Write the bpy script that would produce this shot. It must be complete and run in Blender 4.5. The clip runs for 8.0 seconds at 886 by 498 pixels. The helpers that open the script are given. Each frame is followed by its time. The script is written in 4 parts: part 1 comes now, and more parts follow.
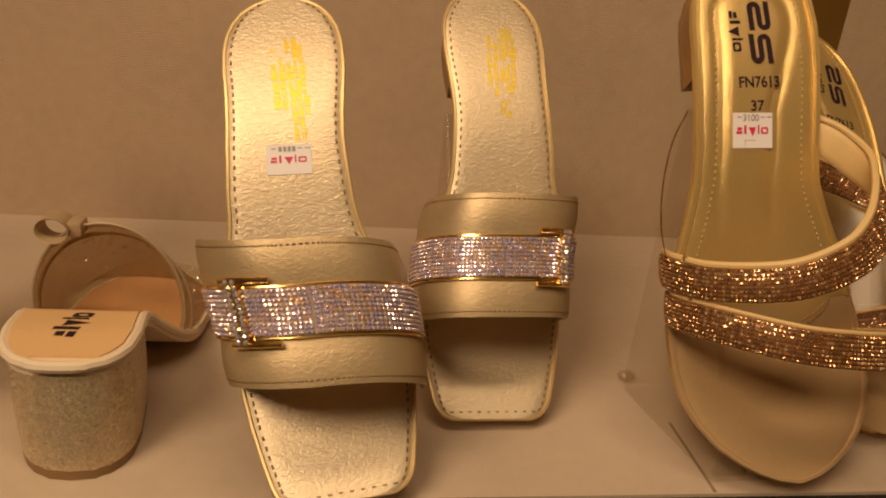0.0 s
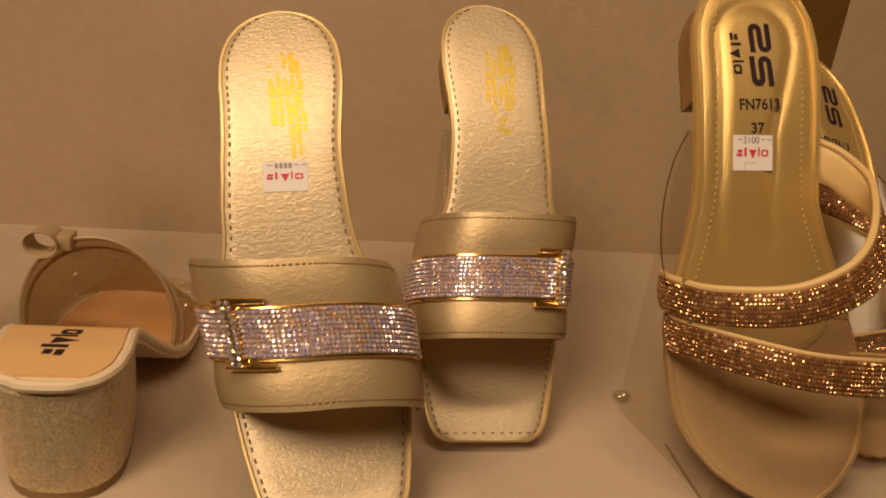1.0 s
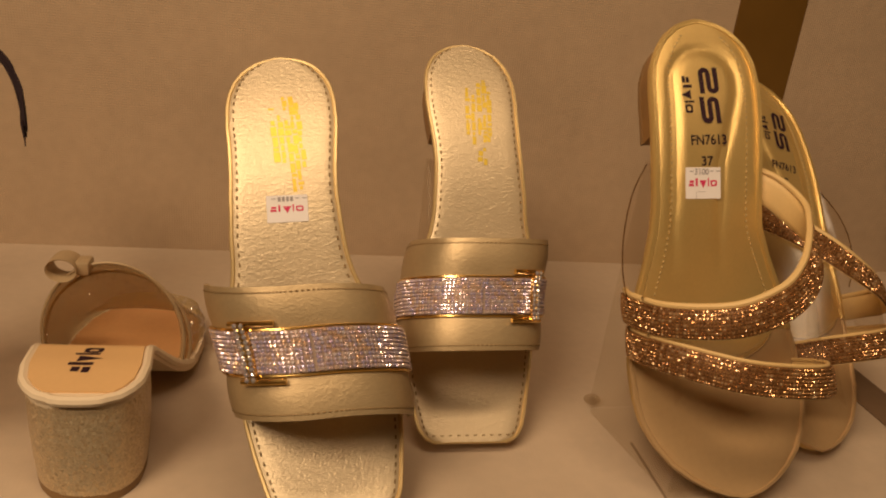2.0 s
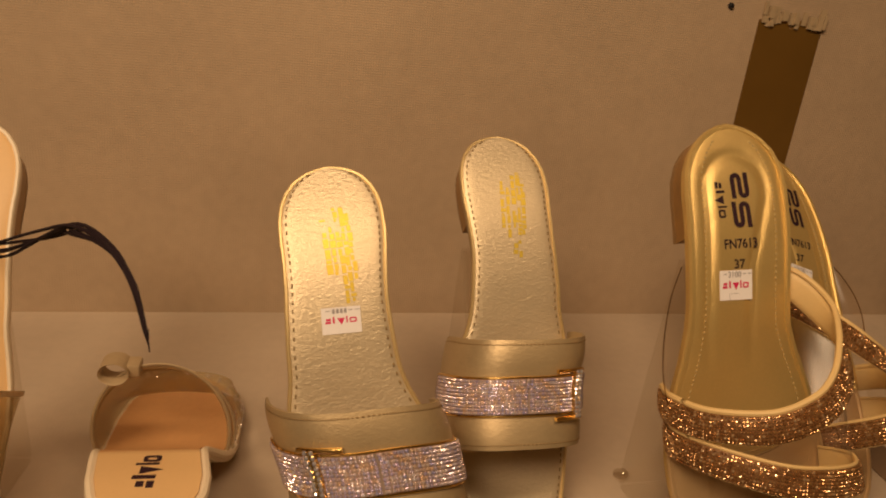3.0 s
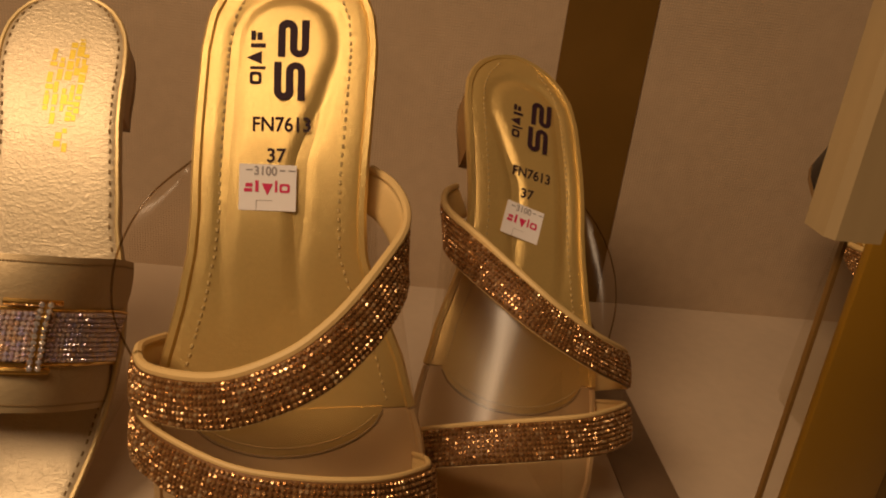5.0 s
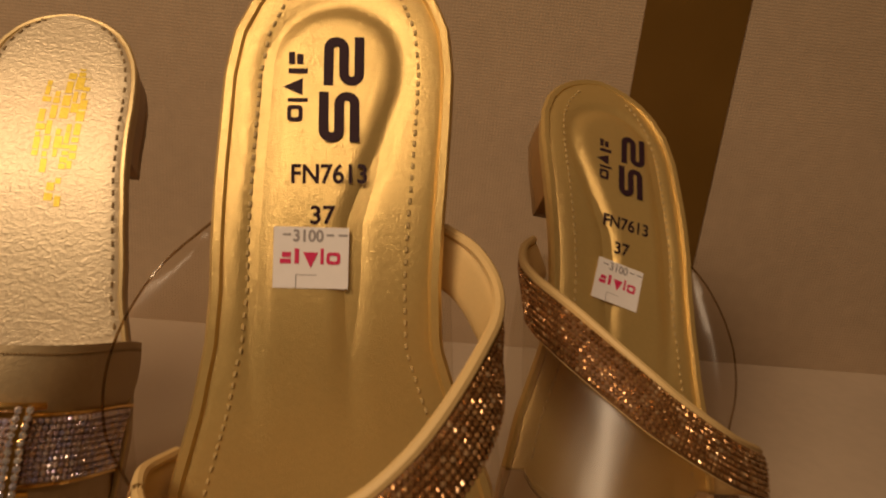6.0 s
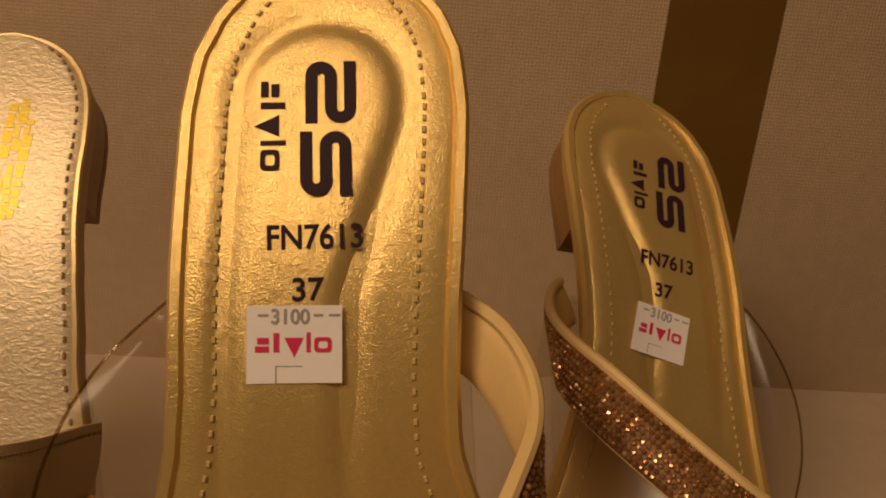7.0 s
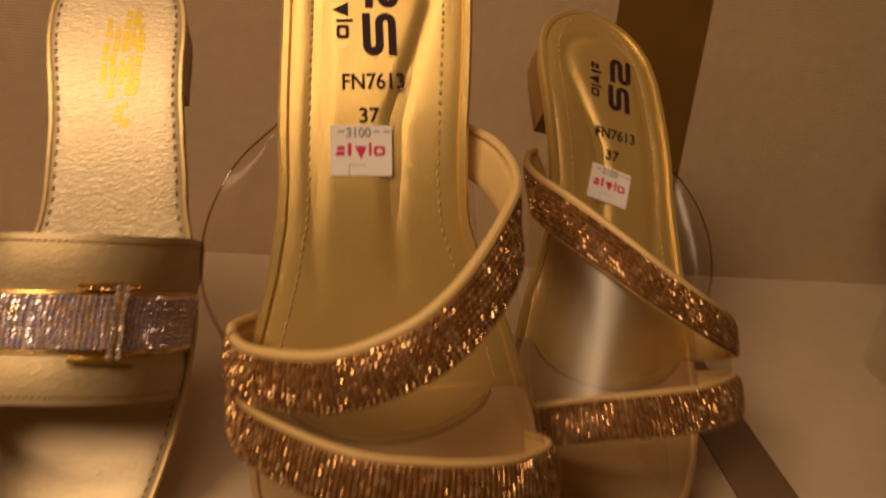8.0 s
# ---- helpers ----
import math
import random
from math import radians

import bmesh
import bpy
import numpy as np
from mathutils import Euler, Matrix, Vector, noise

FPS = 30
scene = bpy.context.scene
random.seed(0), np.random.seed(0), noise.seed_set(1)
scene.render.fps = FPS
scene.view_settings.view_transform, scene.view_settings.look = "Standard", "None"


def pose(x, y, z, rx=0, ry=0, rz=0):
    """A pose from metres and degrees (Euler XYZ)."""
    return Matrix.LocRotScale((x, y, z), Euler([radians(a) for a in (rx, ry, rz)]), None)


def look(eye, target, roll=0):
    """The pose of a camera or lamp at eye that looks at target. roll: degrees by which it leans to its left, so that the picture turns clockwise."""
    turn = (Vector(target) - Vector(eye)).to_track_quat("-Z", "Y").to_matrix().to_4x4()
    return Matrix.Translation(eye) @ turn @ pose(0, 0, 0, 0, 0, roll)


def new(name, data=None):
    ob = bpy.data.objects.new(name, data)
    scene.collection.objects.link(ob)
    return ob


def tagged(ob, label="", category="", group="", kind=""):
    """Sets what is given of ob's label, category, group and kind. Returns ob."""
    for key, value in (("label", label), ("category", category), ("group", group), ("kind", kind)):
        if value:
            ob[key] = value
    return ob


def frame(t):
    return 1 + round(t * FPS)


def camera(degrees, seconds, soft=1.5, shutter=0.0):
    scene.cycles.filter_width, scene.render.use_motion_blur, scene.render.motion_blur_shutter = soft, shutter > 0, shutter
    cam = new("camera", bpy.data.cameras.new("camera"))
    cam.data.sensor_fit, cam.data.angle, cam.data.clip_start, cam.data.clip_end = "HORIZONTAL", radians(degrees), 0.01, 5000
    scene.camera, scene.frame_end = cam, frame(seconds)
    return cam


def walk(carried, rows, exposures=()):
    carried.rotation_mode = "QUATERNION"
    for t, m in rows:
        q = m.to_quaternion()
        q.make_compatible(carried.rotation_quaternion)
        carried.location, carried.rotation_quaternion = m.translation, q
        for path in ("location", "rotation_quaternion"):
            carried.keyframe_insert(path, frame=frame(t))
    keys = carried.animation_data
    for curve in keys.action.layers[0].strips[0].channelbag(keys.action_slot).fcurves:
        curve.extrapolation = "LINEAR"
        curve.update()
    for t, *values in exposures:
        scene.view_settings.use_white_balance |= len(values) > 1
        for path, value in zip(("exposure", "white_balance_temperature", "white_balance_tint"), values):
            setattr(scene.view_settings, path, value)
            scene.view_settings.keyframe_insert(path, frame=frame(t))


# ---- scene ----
cam = camera(60.0, 8.0, 2.0, 0.25)
PATH = [
    (0, (0.015, 0.079, 0.238), (0.3, 1.909, -0.517), 5.2),
    (0.5, (0.01, 0.084, 0.242), (0.311, 1.917, -0.5), 5.7),
    (1, (0.011, 0.086, 0.241), (0.327, 1.92, -0.493), 6.2),
    (2.3, (-0.002, 0.047, 0.285), (0.38, 1.871, -0.441), 5.9),
    (2.5, (-0.007, 0.05, 0.298), (0.385, 1.873, -0.425), 5.8),
    (2.9, (-0.043, 0.059, 0.318), (0.396, 1.872, -0.403), 6.7),
    (3, (-0.041, 0.069, 0.325), (0.389, 1.875, -0.418), 6.3),
    (3.5, (-0.015, 0.073, 0.304), (0.467, 1.868, -0.434), 6.8),
    (3.8, (0.059, 0.073, 0.309), (0.466, 1.857, -0.499), 7.1),
    (4, (0.143, 0.076, 0.293), (0.463, 1.922, -0.407), 7.4),
    (4.2, (0.201, 0.087, 0.291), (0.476, 1.931, -0.433), 6.0),
    (4.5, (0.234, 0.121, 0.257), (0.446, 1.968, -0.481), 6.8),
    (4.7, (0.248, 0.137, 0.254), (0.446, 1.983, -0.491), 7.2),
    (5.8, (0.237, 0.189, 0.245), (0.376, 2.065, -0.436), 6.4),
    (6, (0.232, 0.219, 0.241), (0.352, 2.098, -0.434), 6.0),
    (6.5, (0.23, 0.26, 0.242), (0.329, 2.139, -0.438), 5.2),
    (7, (0.23, 0.267, 0.243), (0.346, 2.141, -0.447), 4.6),
    (7.5, (0.231, 0.266, 0.237), (0.358, 2.132, -0.472), 4.3),
    (7.8, (0.221, 0.228, 0.242), (0.386, 2.061, -0.539), 5.6),
    (8, (0.217, 0.167, 0.235), (0.38, 2.006, -0.535), 4.8),
]
walk(cam, [(t, look(eye, target, roll)) for t, eye, target, roll in PATH], [(0.0, 0.08, 6450, 9), (1.2, 0.08, 6450, 9), (3.0, 0.04, 6750, 10), (4.0, -0.02, 7100, 13), (4.5, -0.2, 7250, 14), (6.0, -0.3, 6600, 10), (6.5, -0.37, 6700, 11), (7.0, -0.46, 6850, 11), (7.5, -0.46, 6900, 12), (8.0, -0.29, 7300, 14)])

# ---------------------------------------------------------------- light
scene.view_settings.exposure = 0.0
world = bpy.data.worlds.new("world")
scene.world = world
world.use_nodes = True
world.node_tree.nodes["Background"].inputs[0].default_value = (1.0, 0.80, 0.56, 1)
world.node_tree.nodes["Background"].inputs[1].default_value = 0.10


def area_lamp(name, eye, target, sx, sy, watts, colour):
    data = bpy.data.lights.new(name, "AREA")
    data.shape, data.size, data.size_y, data.energy, data.color = "RECTANGLE", sx, sy, watts, colour
    ob = new(name, data)
    ob.matrix_world = look(eye, target)
    return ob


WARM = (1.0, 0.72, 0.45)
area_lamp("niche_strip_light", (0.01, 0.14, 0.72), (0.01, 0.44, 0.08), 0.48, 0.07, 2.1, WARM)
area_lamp("shop_ceiling_light", (-1.05, -0.92, 1.75), (-0.15, 0.6, 0.1), 0.9, 0.6, 33.0, (1.0, 0.73, 0.47))


# ---------------------------------------------------------------- materials
def material(name, colour, rough=0.5, metal=0.0, spec=0.5, grain=400.0, bump=0.1, depth=0.0005, vary=0.15, wear=12.0,
             clear=0.0, coat=0.0, weave=0.0, crease=0.0, crease_gain=1.2, rough_vary=0.1, stain=None, squash=None):
    m = bpy.data.materials.new(name)
    m.use_nodes = True
    n, l = m.node_tree.nodes, m.node_tree.links
    b = n["Principled BSDF"]
    b.inputs["Metallic"].default_value, b.inputs["Roughness"].default_value = metal, rough
    b.inputs["Specular IOR Level"].default_value = spec
    b.inputs["Coat Weight"].default_value = coat
    b.inputs["Transmission Weight"].default_value = clear
    co = n.new("ShaderNodeTexCoord")
    fine, broad = n.new("ShaderNodeTexNoise"), n.new("ShaderNodeTexNoise")
    fine.inputs["Scale"].default_value, fine.inputs["Detail"].default_value = grain, 4
    broad.inputs["Scale"].default_value, broad.inputs["Detail"].default_value = wear, 3
    place = co.outputs["Object"]
    if squash:
        mp = n.new("ShaderNodeMapping")
        mp.inputs["Scale"].default_value = squash
        l.new(place, mp.inputs["Vector"])
        place = mp.outputs[0]
    for t in (fine, broad):
        l.new(place, t.inputs["Vector"])
    add = n.new("ShaderNodeMath")
    add.operation = "MULTIPLY_ADD"
    add.inputs[1].default_value = 0.4
    l.new(fine.outputs["Fac"], add.inputs[0])
    l.new(broad.outputs["Fac"], add.inputs[2])
    ramp = n.new("ShaderNodeValToRGB")
    e = ramp.color_ramp.elements
    e[0].position, e[1].position = 0.35, 1.05
    dark = stain or [c * (1 - vary) for c in colour]
    e[0].color, e[1].color = (*dark, 1), (*[min(1, c * (1 + vary)) for c in colour], 1)
    l.new(add.outputs[0], ramp.inputs[0])
    l.new(ramp.outputs[0], b.inputs["Base Color"])
    rr = n.new("ShaderNodeMapRange")
    rr.inputs[3].default_value, rr.inputs[4].default_value = max(0.02, rough - rough_vary), min(1, rough + rough_vary)
    l.new(broad.outputs["Fac"], rr.inputs[0])
    l.new(rr.outputs[0], b.inputs["Roughness"])
    if bump:
        height = fine.outputs["Fac"]
        if weave:
            total = None
            for direction in ("X", "Y", "Z"):
                w = n.new("ShaderNodeTexWave")
                w.bands_direction = direction
                w.inputs["Scale"].default_value, w.inputs["Distortion"].default_value = weave, 3.0
                l.new(co.outputs["Object"], w.inputs["Vector"])
                s = n.new("ShaderNodeMath")
                s.operation = "MULTIPLY_ADD"
                s.inputs[1].default_value = 0.33
                l.new(w.outputs["Fac"], s.inputs[0])
                l.new(total or fine.outputs["Fac"], s.inputs[2])
                total = s.outputs[0]
            height = total
        if crease:
            v = n.new("ShaderNodeTexVoronoi")
            v.feature = "DISTANCE_TO_EDGE"
            v.inputs["Scale"].default_value = crease
            warp = n.new("ShaderNodeMix")
            warp.data_type = "VECTOR"
            warp.inputs[0].default_value = 0.006
            l.new(place, warp.inputs[4])
            l.new(fine.outputs["Color"], warp.inputs[5])
            l.new(warp.outputs[1], v.inputs["Vector"])
            s = n.new("ShaderNodeMath")
            s.operation = "MULTIPLY_ADD"
            s.inputs[1].default_value = crease_gain
            l.new(v.outputs["Distance"], s.inputs[0])
            l.new(height, s.inputs[2])
            height = s.outputs[0]
        bp = n.new("ShaderNodeBump")
        bp.inputs["Strength"].default_value, bp.inputs["Distance"].default_value = bump, depth
        l.new(height, bp.inputs["Height"])
        l.new(bp.outputs[0], b.inputs["Normal"])
    return m


def glitter_material(name, dark, bright, cell, metal=0.9, rough=0.28, tilt=0.9):
    """Flakes: each cell has its own colour and its own tilt."""
    m = bpy.data.materials.new(name)
    m.use_nodes = True
    n, l = m.node_tree.nodes, m.node_tree.links
    b = n["Principled BSDF"]
    b.inputs["Metallic"].default_value, b.inputs["Roughness"].default_value = metal, rough
    co, v = n.new("ShaderNodeTexCoord"), n.new("ShaderNodeTexVoronoi")
    v.inputs["Scale"].default_value = cell
    l.new(co.outputs["Object"], v.inputs["Vector"])
    sep = n.new("ShaderNodeSeparateColor")
    l.new(v.outputs["Color"], sep.inputs[0])
    ramp = n.new("ShaderNodeValToRGB")
    ramp.color_ramp.elements[0].color, ramp.color_ramp.elements[1].color = (*dark, 1), (*bright, 1)
    l.new(sep.outputs[0], ramp.inputs[0])
    l.new(ramp.outputs[0], b.inputs["Base Color"])
    geo = n.new("ShaderNodeNewGeometry")
    off, sc, plus, norm = (n.new("ShaderNodeVectorMath") for _ in range(4))
    off.operation, sc.operation, plus.operation, norm.operation = "SUBTRACT", "SCALE", "ADD", "NORMALIZE"
    off.inputs[1].default_value = (0.5, 0.5, 0.5)
    sc.inputs["Scale"].default_value = tilt
    l.new(v.outputs["Color"], off.inputs[0])
    l.new(off.outputs[0], sc.inputs[0])
    l.new(sc.outputs[0], plus.inputs[0])
    l.new(geo.outputs["Normal"], plus.inputs[1])
    l.new(plus.outputs[0], norm.inputs[0])
    l.new(norm.outputs[0], b.inputs["Normal"])
    return m


def stone_material(name, colours, rough=0.12, metal=0.75, coat=0.6):
    """Cut stones: every island has its own tint."""
    m = bpy.data.materials.new(name)
    m.use_nodes = True
    n, l = m.node_tree.nodes, m.node_tree.links
    b = n["Principled BSDF"]
    b.inputs["Metallic"].default_value, b.inputs["Roughness"].default_value = metal, rough
    b.inputs["Coat Weight"].default_value = coat
    geo, ramp = n.new("ShaderNodeNewGeometry"), n.new("ShaderNodeValToRGB")
    e = ramp.color_ramp.elements
    while len(e) < len(colours):
        e.new(0.5)
    for i, c in enumerate(colours):
        e[i].position, e[i].color = i / (len(colours) - 1), (*c, 1)
    l.new(geo.outputs["Random Per Island"], ramp.inputs[0])
    l.new(ramp.outputs[0], b.inputs["Base Color"])
    return m


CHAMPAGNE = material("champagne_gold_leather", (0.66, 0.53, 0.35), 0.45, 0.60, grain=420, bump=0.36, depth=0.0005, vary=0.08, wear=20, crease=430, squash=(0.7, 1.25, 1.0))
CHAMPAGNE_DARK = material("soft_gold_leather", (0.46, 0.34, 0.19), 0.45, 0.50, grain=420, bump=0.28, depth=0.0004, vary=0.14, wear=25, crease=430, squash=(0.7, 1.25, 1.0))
YELLOW_GOLD = material("yellow_gold_leather", (0.74, 0.52, 0.195), 0.32, 0.64, grain=600, bump=0.23, depth=0.0003, vary=0.09, wear=15, crease=820, crease_gain=4.0, rough_vary=0.05)
GOLD_EDGE = material("gold_rim", (0.66, 0.49, 0.24), 0.45, 0.65, grain=500, bump=0.15, vary=0.1)
TAN_FOOTBED = material("tan_forefoot", (0.55, 0.36, 0.18), 0.40, 0.25, grain=300, bump=0.15, vary=0.1)
CREAM = material("cream_lining", (0.67, 0.46, 0.20), 0.55, 0.0, grain=700, bump=0.12, vary=0.08)
PALE_EDGE = material("cream_piping", (0.76, 0.62, 0.44), 0.45, 0.0, grain=400, bump=0.1, vary=0.06)
TAN_PAD = material("tan_heel_pad", (0.70, 0.44, 0.20), 0.5, 0.0, grain=500, bump=0.1, vary=0.06)
ORANGE_SOLE = material("tan_insole", (0.58, 0.30, 0.12), 0.5, 0.0, grain=300, bump=0.1, vary=0.12)
BROWN_HEEL = material("brown_stacked_heel", (0.30, 0.15, 0.04), 0.38, 0.1, grain=200, bump=0.15, vary=0.25, wear=60)
BLACK_HEEL = material("black_heel", (0.02, 0.014, 0.012), 0.4, 0.0, grain=300, bump=0.1)
HEEL_TIP = material("brown_heel_tip", (0.26, 0.15, 0.06), 0.55, 0.0, grain=300, bump=0.1)
DARK_THREAD = material("brown_thread", (0.27, 0.17, 0.07), 0.7, grain=900, bump=0.0)
LIGHT_THREAD = material("gold_thread", (0.52, 0.36, 0.15), 0.6, grain=900, bump=0.0)
INK = material("dark_print", (0.03, 0.012, 0.018), 0.6, spec=0.15, grain=900, bump=0.0, vary=0.3)
FOIL = material("gold_foil_print", (0.70, 0.50, 0.06), 0.45, 0.5, grain=900, bump=0.4, depth=0.0003, vary=0.25)
PAPER = material("white_sticker_paper", (0.82, 0.76, 0.74), 0.45, grain=300, bump=0.05, vary=0.05)
MAGENTA = material("magenta_print", (0.62, 0.02, 0.10), 0.5, grain=900, bump=0.0)
GREY_PRINT = material("grey_print", (0.32, 0.28, 0.28), 0.6, grain=900, bump=0.0)
METAL_GOLD = material("polished_gold_metal", (0.92, 0.62, 0.22), 0.16, 1.0, grain=200, bump=0.05, vary=0.1)
CRYSTALS = stone_material("iridescent_crystals", [(0.75, 0.62, 0.62), (0.55, 0.45, 0.62), (0.85, 0.70, 0.62), (0.48, 0.46, 0.72), (0.80, 0.55, 0.35), (0.85, 0.80, 0.85)], 0.24, 0.65, 0.4)
CRYSTAL_BED = material("crystal_backing", (0.34, 0.25, 0.19), 0.45, 0.6, grain=600, bump=0.2)
TOPAZ = stone_material("topaz_crystals", [(0.46, 0.23, 0.085), (0.28, 0.13, 0.045), (0.60, 0.34, 0.14), (0.38, 0.18, 0.065), (0.82, 0.57, 0.32)], 0.22, 0.72, 0.25)
TOPAZ_BED = material("brown_crystal_backing", (0.16, 0.07, 0.02), 0.5, 0.3, grain=600, bump=0.2)
GLITTER = glitter_material("gold_glitter", (0.55, 0.42, 0.25), (0.82, 0.67, 0.45), 1200, 0.55, 0.28, 0.8)
WALL = material("beige_wallcovering", (0.43, 0.310, 0.203), 0.72, 0.0, spec=0.25, grain=90, bump=0.45, depth=0.0008, vary=0.17, wear=5, weave=160)
FLOOR = material("beige_laminate_shelf", (0.53, 0.415, 0.305), 0.50, 0.0, spec=0.25, grain=120, bump=0.10, depth=0.0004, vary=0.12, wear=8, weave=120)
SEAM = material("dark_seam", (0.27, 0.19, 0.12), 0.8, grain=300)
BLACK_TRIM = material("black_edge_trim", (0.012, 0.011, 0.012), 0.35, grain=200, bump=0.05)
# wall tape; the same brown also shades the side of the post
TAPE_AND_POST_SHADE = material("brown_tape_and_post_shade", (0.135, 0.066, 0.010), 0.42, 0.0, grain=60, bump=0.12, vary=0.12, wear=14)
TORN = material("torn_paper", (0.40, 0.29, 0.17), 0.8, grain=200, bump=0.3, vary=0.2)
# shade colour for the shadow band on the shelf
SHELF_SHADE = material("shelf_shade", (0.17, 0.105, 0.06), 0.5, grain=150, bump=0.1)
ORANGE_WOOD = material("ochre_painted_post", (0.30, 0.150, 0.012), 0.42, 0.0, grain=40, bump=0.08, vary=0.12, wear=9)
FROSTED = material("frosted_plastic", (0.40, 0.285, 0.15), 0.38, 0.0, grain=60, bump=0.25, clear=0.12, squash=(4.0, 4.0, 0.3))
BLACK_CORD = material("black_cord", (0.016, 0.008, 0.010), 0.75, spec=0.15, grain=500, bump=0.2)
ROOM = material("shop_wall_paint", (0.45, 0.36, 0.26), 0.7, grain=40, bump=0.1)


def clear_material(name, tint, rough, gloss=0.35, base=0.03, haze=0.0, milk=(0.4, 0.3, 0.18)):
    """Thin clear sheet: lets light through, with a gloss that grows at a slant."""
    m = bpy.data.materials.new(name)
    m.use_nodes = True
    n, l = m.node_tree.nodes, m.node_tree.links
    n.remove(n["Principled BSDF"])
    out = n["Material Output"]
    tr, gl, mix, lw = n.new("ShaderNodeBsdfTransparent"), n.new("ShaderNodeBsdfGlossy"), n.new("ShaderNodeMixShader"), n.new("ShaderNodeLayerWeight")
    power, scale = n.new("ShaderNodeMath"), n.new("ShaderNodeMath")
    power.operation, scale.operation = "POWER", "MULTIPLY_ADD"
    power.inputs[1].default_value = 4.0
    scale.inputs[1].default_value, scale.inputs[2].default_value = gloss, base
    tr.inputs[0].default_value = (*tint, 1)
    gl.inputs["Roughness"].default_value = rough
    l.new(lw.outputs["Facing"], power.inputs[0])
    l.new(power.outputs[0], scale.inputs[0])
    l.new(scale.outputs[0], mix.inputs[0])
    l.new(tr.outputs[0], mix.inputs[1])
    l.new(gl.outputs[0], mix.inputs[2])
    last_out = mix.outputs[0]
    if haze:
        body, veil = n.new("ShaderNodeBsdfDiffuse"), n.new("ShaderNodeMixShader")
        body.inputs[0].default_value, veil.inputs[0].default_value = (*milk, 1), haze
        l.new(last_out, veil.inputs[1])
        l.new(body.outputs[0], veil.inputs[2])
        last_out = veil.outputs[0]
    l.new(last_out, out.inputs["Surface"])
    return m


ACRYLIC = clear_material("clear_acrylic", (0.97, 0.96, 0.94), 0.05)
ACRYLIC_EDGE = clear_material("acrylic_edge", (0.94, 0.91, 0.86), 0.04, 0.5, 0.15)
GLINT = clear_material("polished_acrylic_tip", (0.95, 0.93, 0.90), 0.25, 0.3, 0.55)
PVC = clear_material("clear_pvc", (0.985, 0.97, 0.95), 0.36, 0.05, 0.05)
PVC_WING = clear_material("clear_pvc_wing", (0.985, 0.97, 0.95), 0.2, 0.04, 0.010)
PVC_EDGE = clear_material("pvc_cut_edge", (0.66, 0.56, 0.42), 0.1)
GLASS = clear_material("glass_sheet", (0.975, 0.97, 0.95), 0.02, 0.12, 0.01)


# ---------------------------------------------------------------- mesh helpers
def part(name, bm, mat, parent=None, label="", smooth=True):
    bmesh.ops.recalc_face_normals(bm, faces=bm.faces)
    me = bpy.data.meshes.new(name)
    bm.to_mesh(me)
    bm.free()
    me.materials.append(mat)
    if smooth:
        me.polygons.foreach_set("use_smooth", [True] * len(me.polygons))
        me.set_sharp_from_angle(angle=radians(38))
    ob = new(name, me)
    ob.parent = parent
    return tagged(ob, label)


def raw_part(name, verts, faces, mat, parent=None, label="", smooth=False):
    me = bpy.data.meshes.new(name)
    me.from_pydata(verts, [], faces)
    me.validate()
    me.materials.append(mat)
    if smooth:
        me.polygons.foreach_set("use_smooth", [True] * len(me.polygons))
    ob = new(name, me)
    ob.parent = parent
    return tagged(ob, label)


def box(bm, lo, hi, bevel=0.0):
    vs = [bm.verts.new((x, y, z)) for x in (lo[0], hi[0]) for y in (lo[1], hi[1]) for z in (lo[2], hi[2])]
    q = [(0, 1, 3, 2), (4, 6, 7, 5), (0, 4, 5, 1), (2, 3, 7, 6), (0, 2, 6, 4), (1, 5, 7, 3)]
    fs = [bm.faces.new([vs[i] for i in f]) for f in q]
    if bevel:
        es = list({e for f in fs for e in f.edges})
        bmesh.ops.bevel(bm, geom=es, offset=bevel, segments=2, affect="EDGES", profile=0.5)
    return bm


def lerp_table(table, u):
    """Smooth value at u from rows (u, value)."""
    if u <= table[0][0]:
        return table[0][1]
    for (a, p), (b, q) in zip(table, table[1:]):
        if u <= b:
            k = (u - a) / (b - a)
            return p + (q - p) * k
    return table[-1][1]


def spline(points, steps):
    """Catmull-Rom through points; returns places."""
    pts = [Vector(p) for p in points]
    pts = [2 * pts[0] - pts[1]] + pts + [2 * pts[-1] - pts[-2]]
    out = []
    total = len(pts) - 3
    for i in range(steps + 1):
        x = min(i / steps * total, total - 1e-6)
        k, f = int(x), x - int(x)
        a, b, c, d = pts[k:k + 4]
        out.append(0.5 * ((2 * b) + (c - a) * f + (2 * a - 5 * b + 4 * c - d) * f * f + (3 * b - a - 3 * c + d) * f ** 3))
    return out


def tube(bm, path, radius, sides=8, taper=None):
    """A round cord along path."""
    rings = []
    for i, p in enumerate(path):
        t = (path[min(i + 1, len(path) - 1)] - path[max(i - 1, 0)]).normalized()
        a = t.orthogonal().normalized() if abs(t.z) > 0.9 else t.cross(Vector((0, 0, 1))).normalized()
        b = t.cross(a)
        r = radius * (taper(i / (len(path) - 1)) if taper else 1)
        rings.append([bm.verts.new(p + r * (math.cos(q) * a + math.sin(q) * b)) for q in (2 * math.pi * k / sides for k in range(sides))])
    for r, s in zip(rings, rings[1:]):
        for k in range(sides):
            bm.faces.new((r[k], r[(k + 1) % sides], s[(k + 1) % sides], s[k]))
    bm.faces.new(rings[0][::-1])
    bm.faces.new(rings[-1])
    return bm


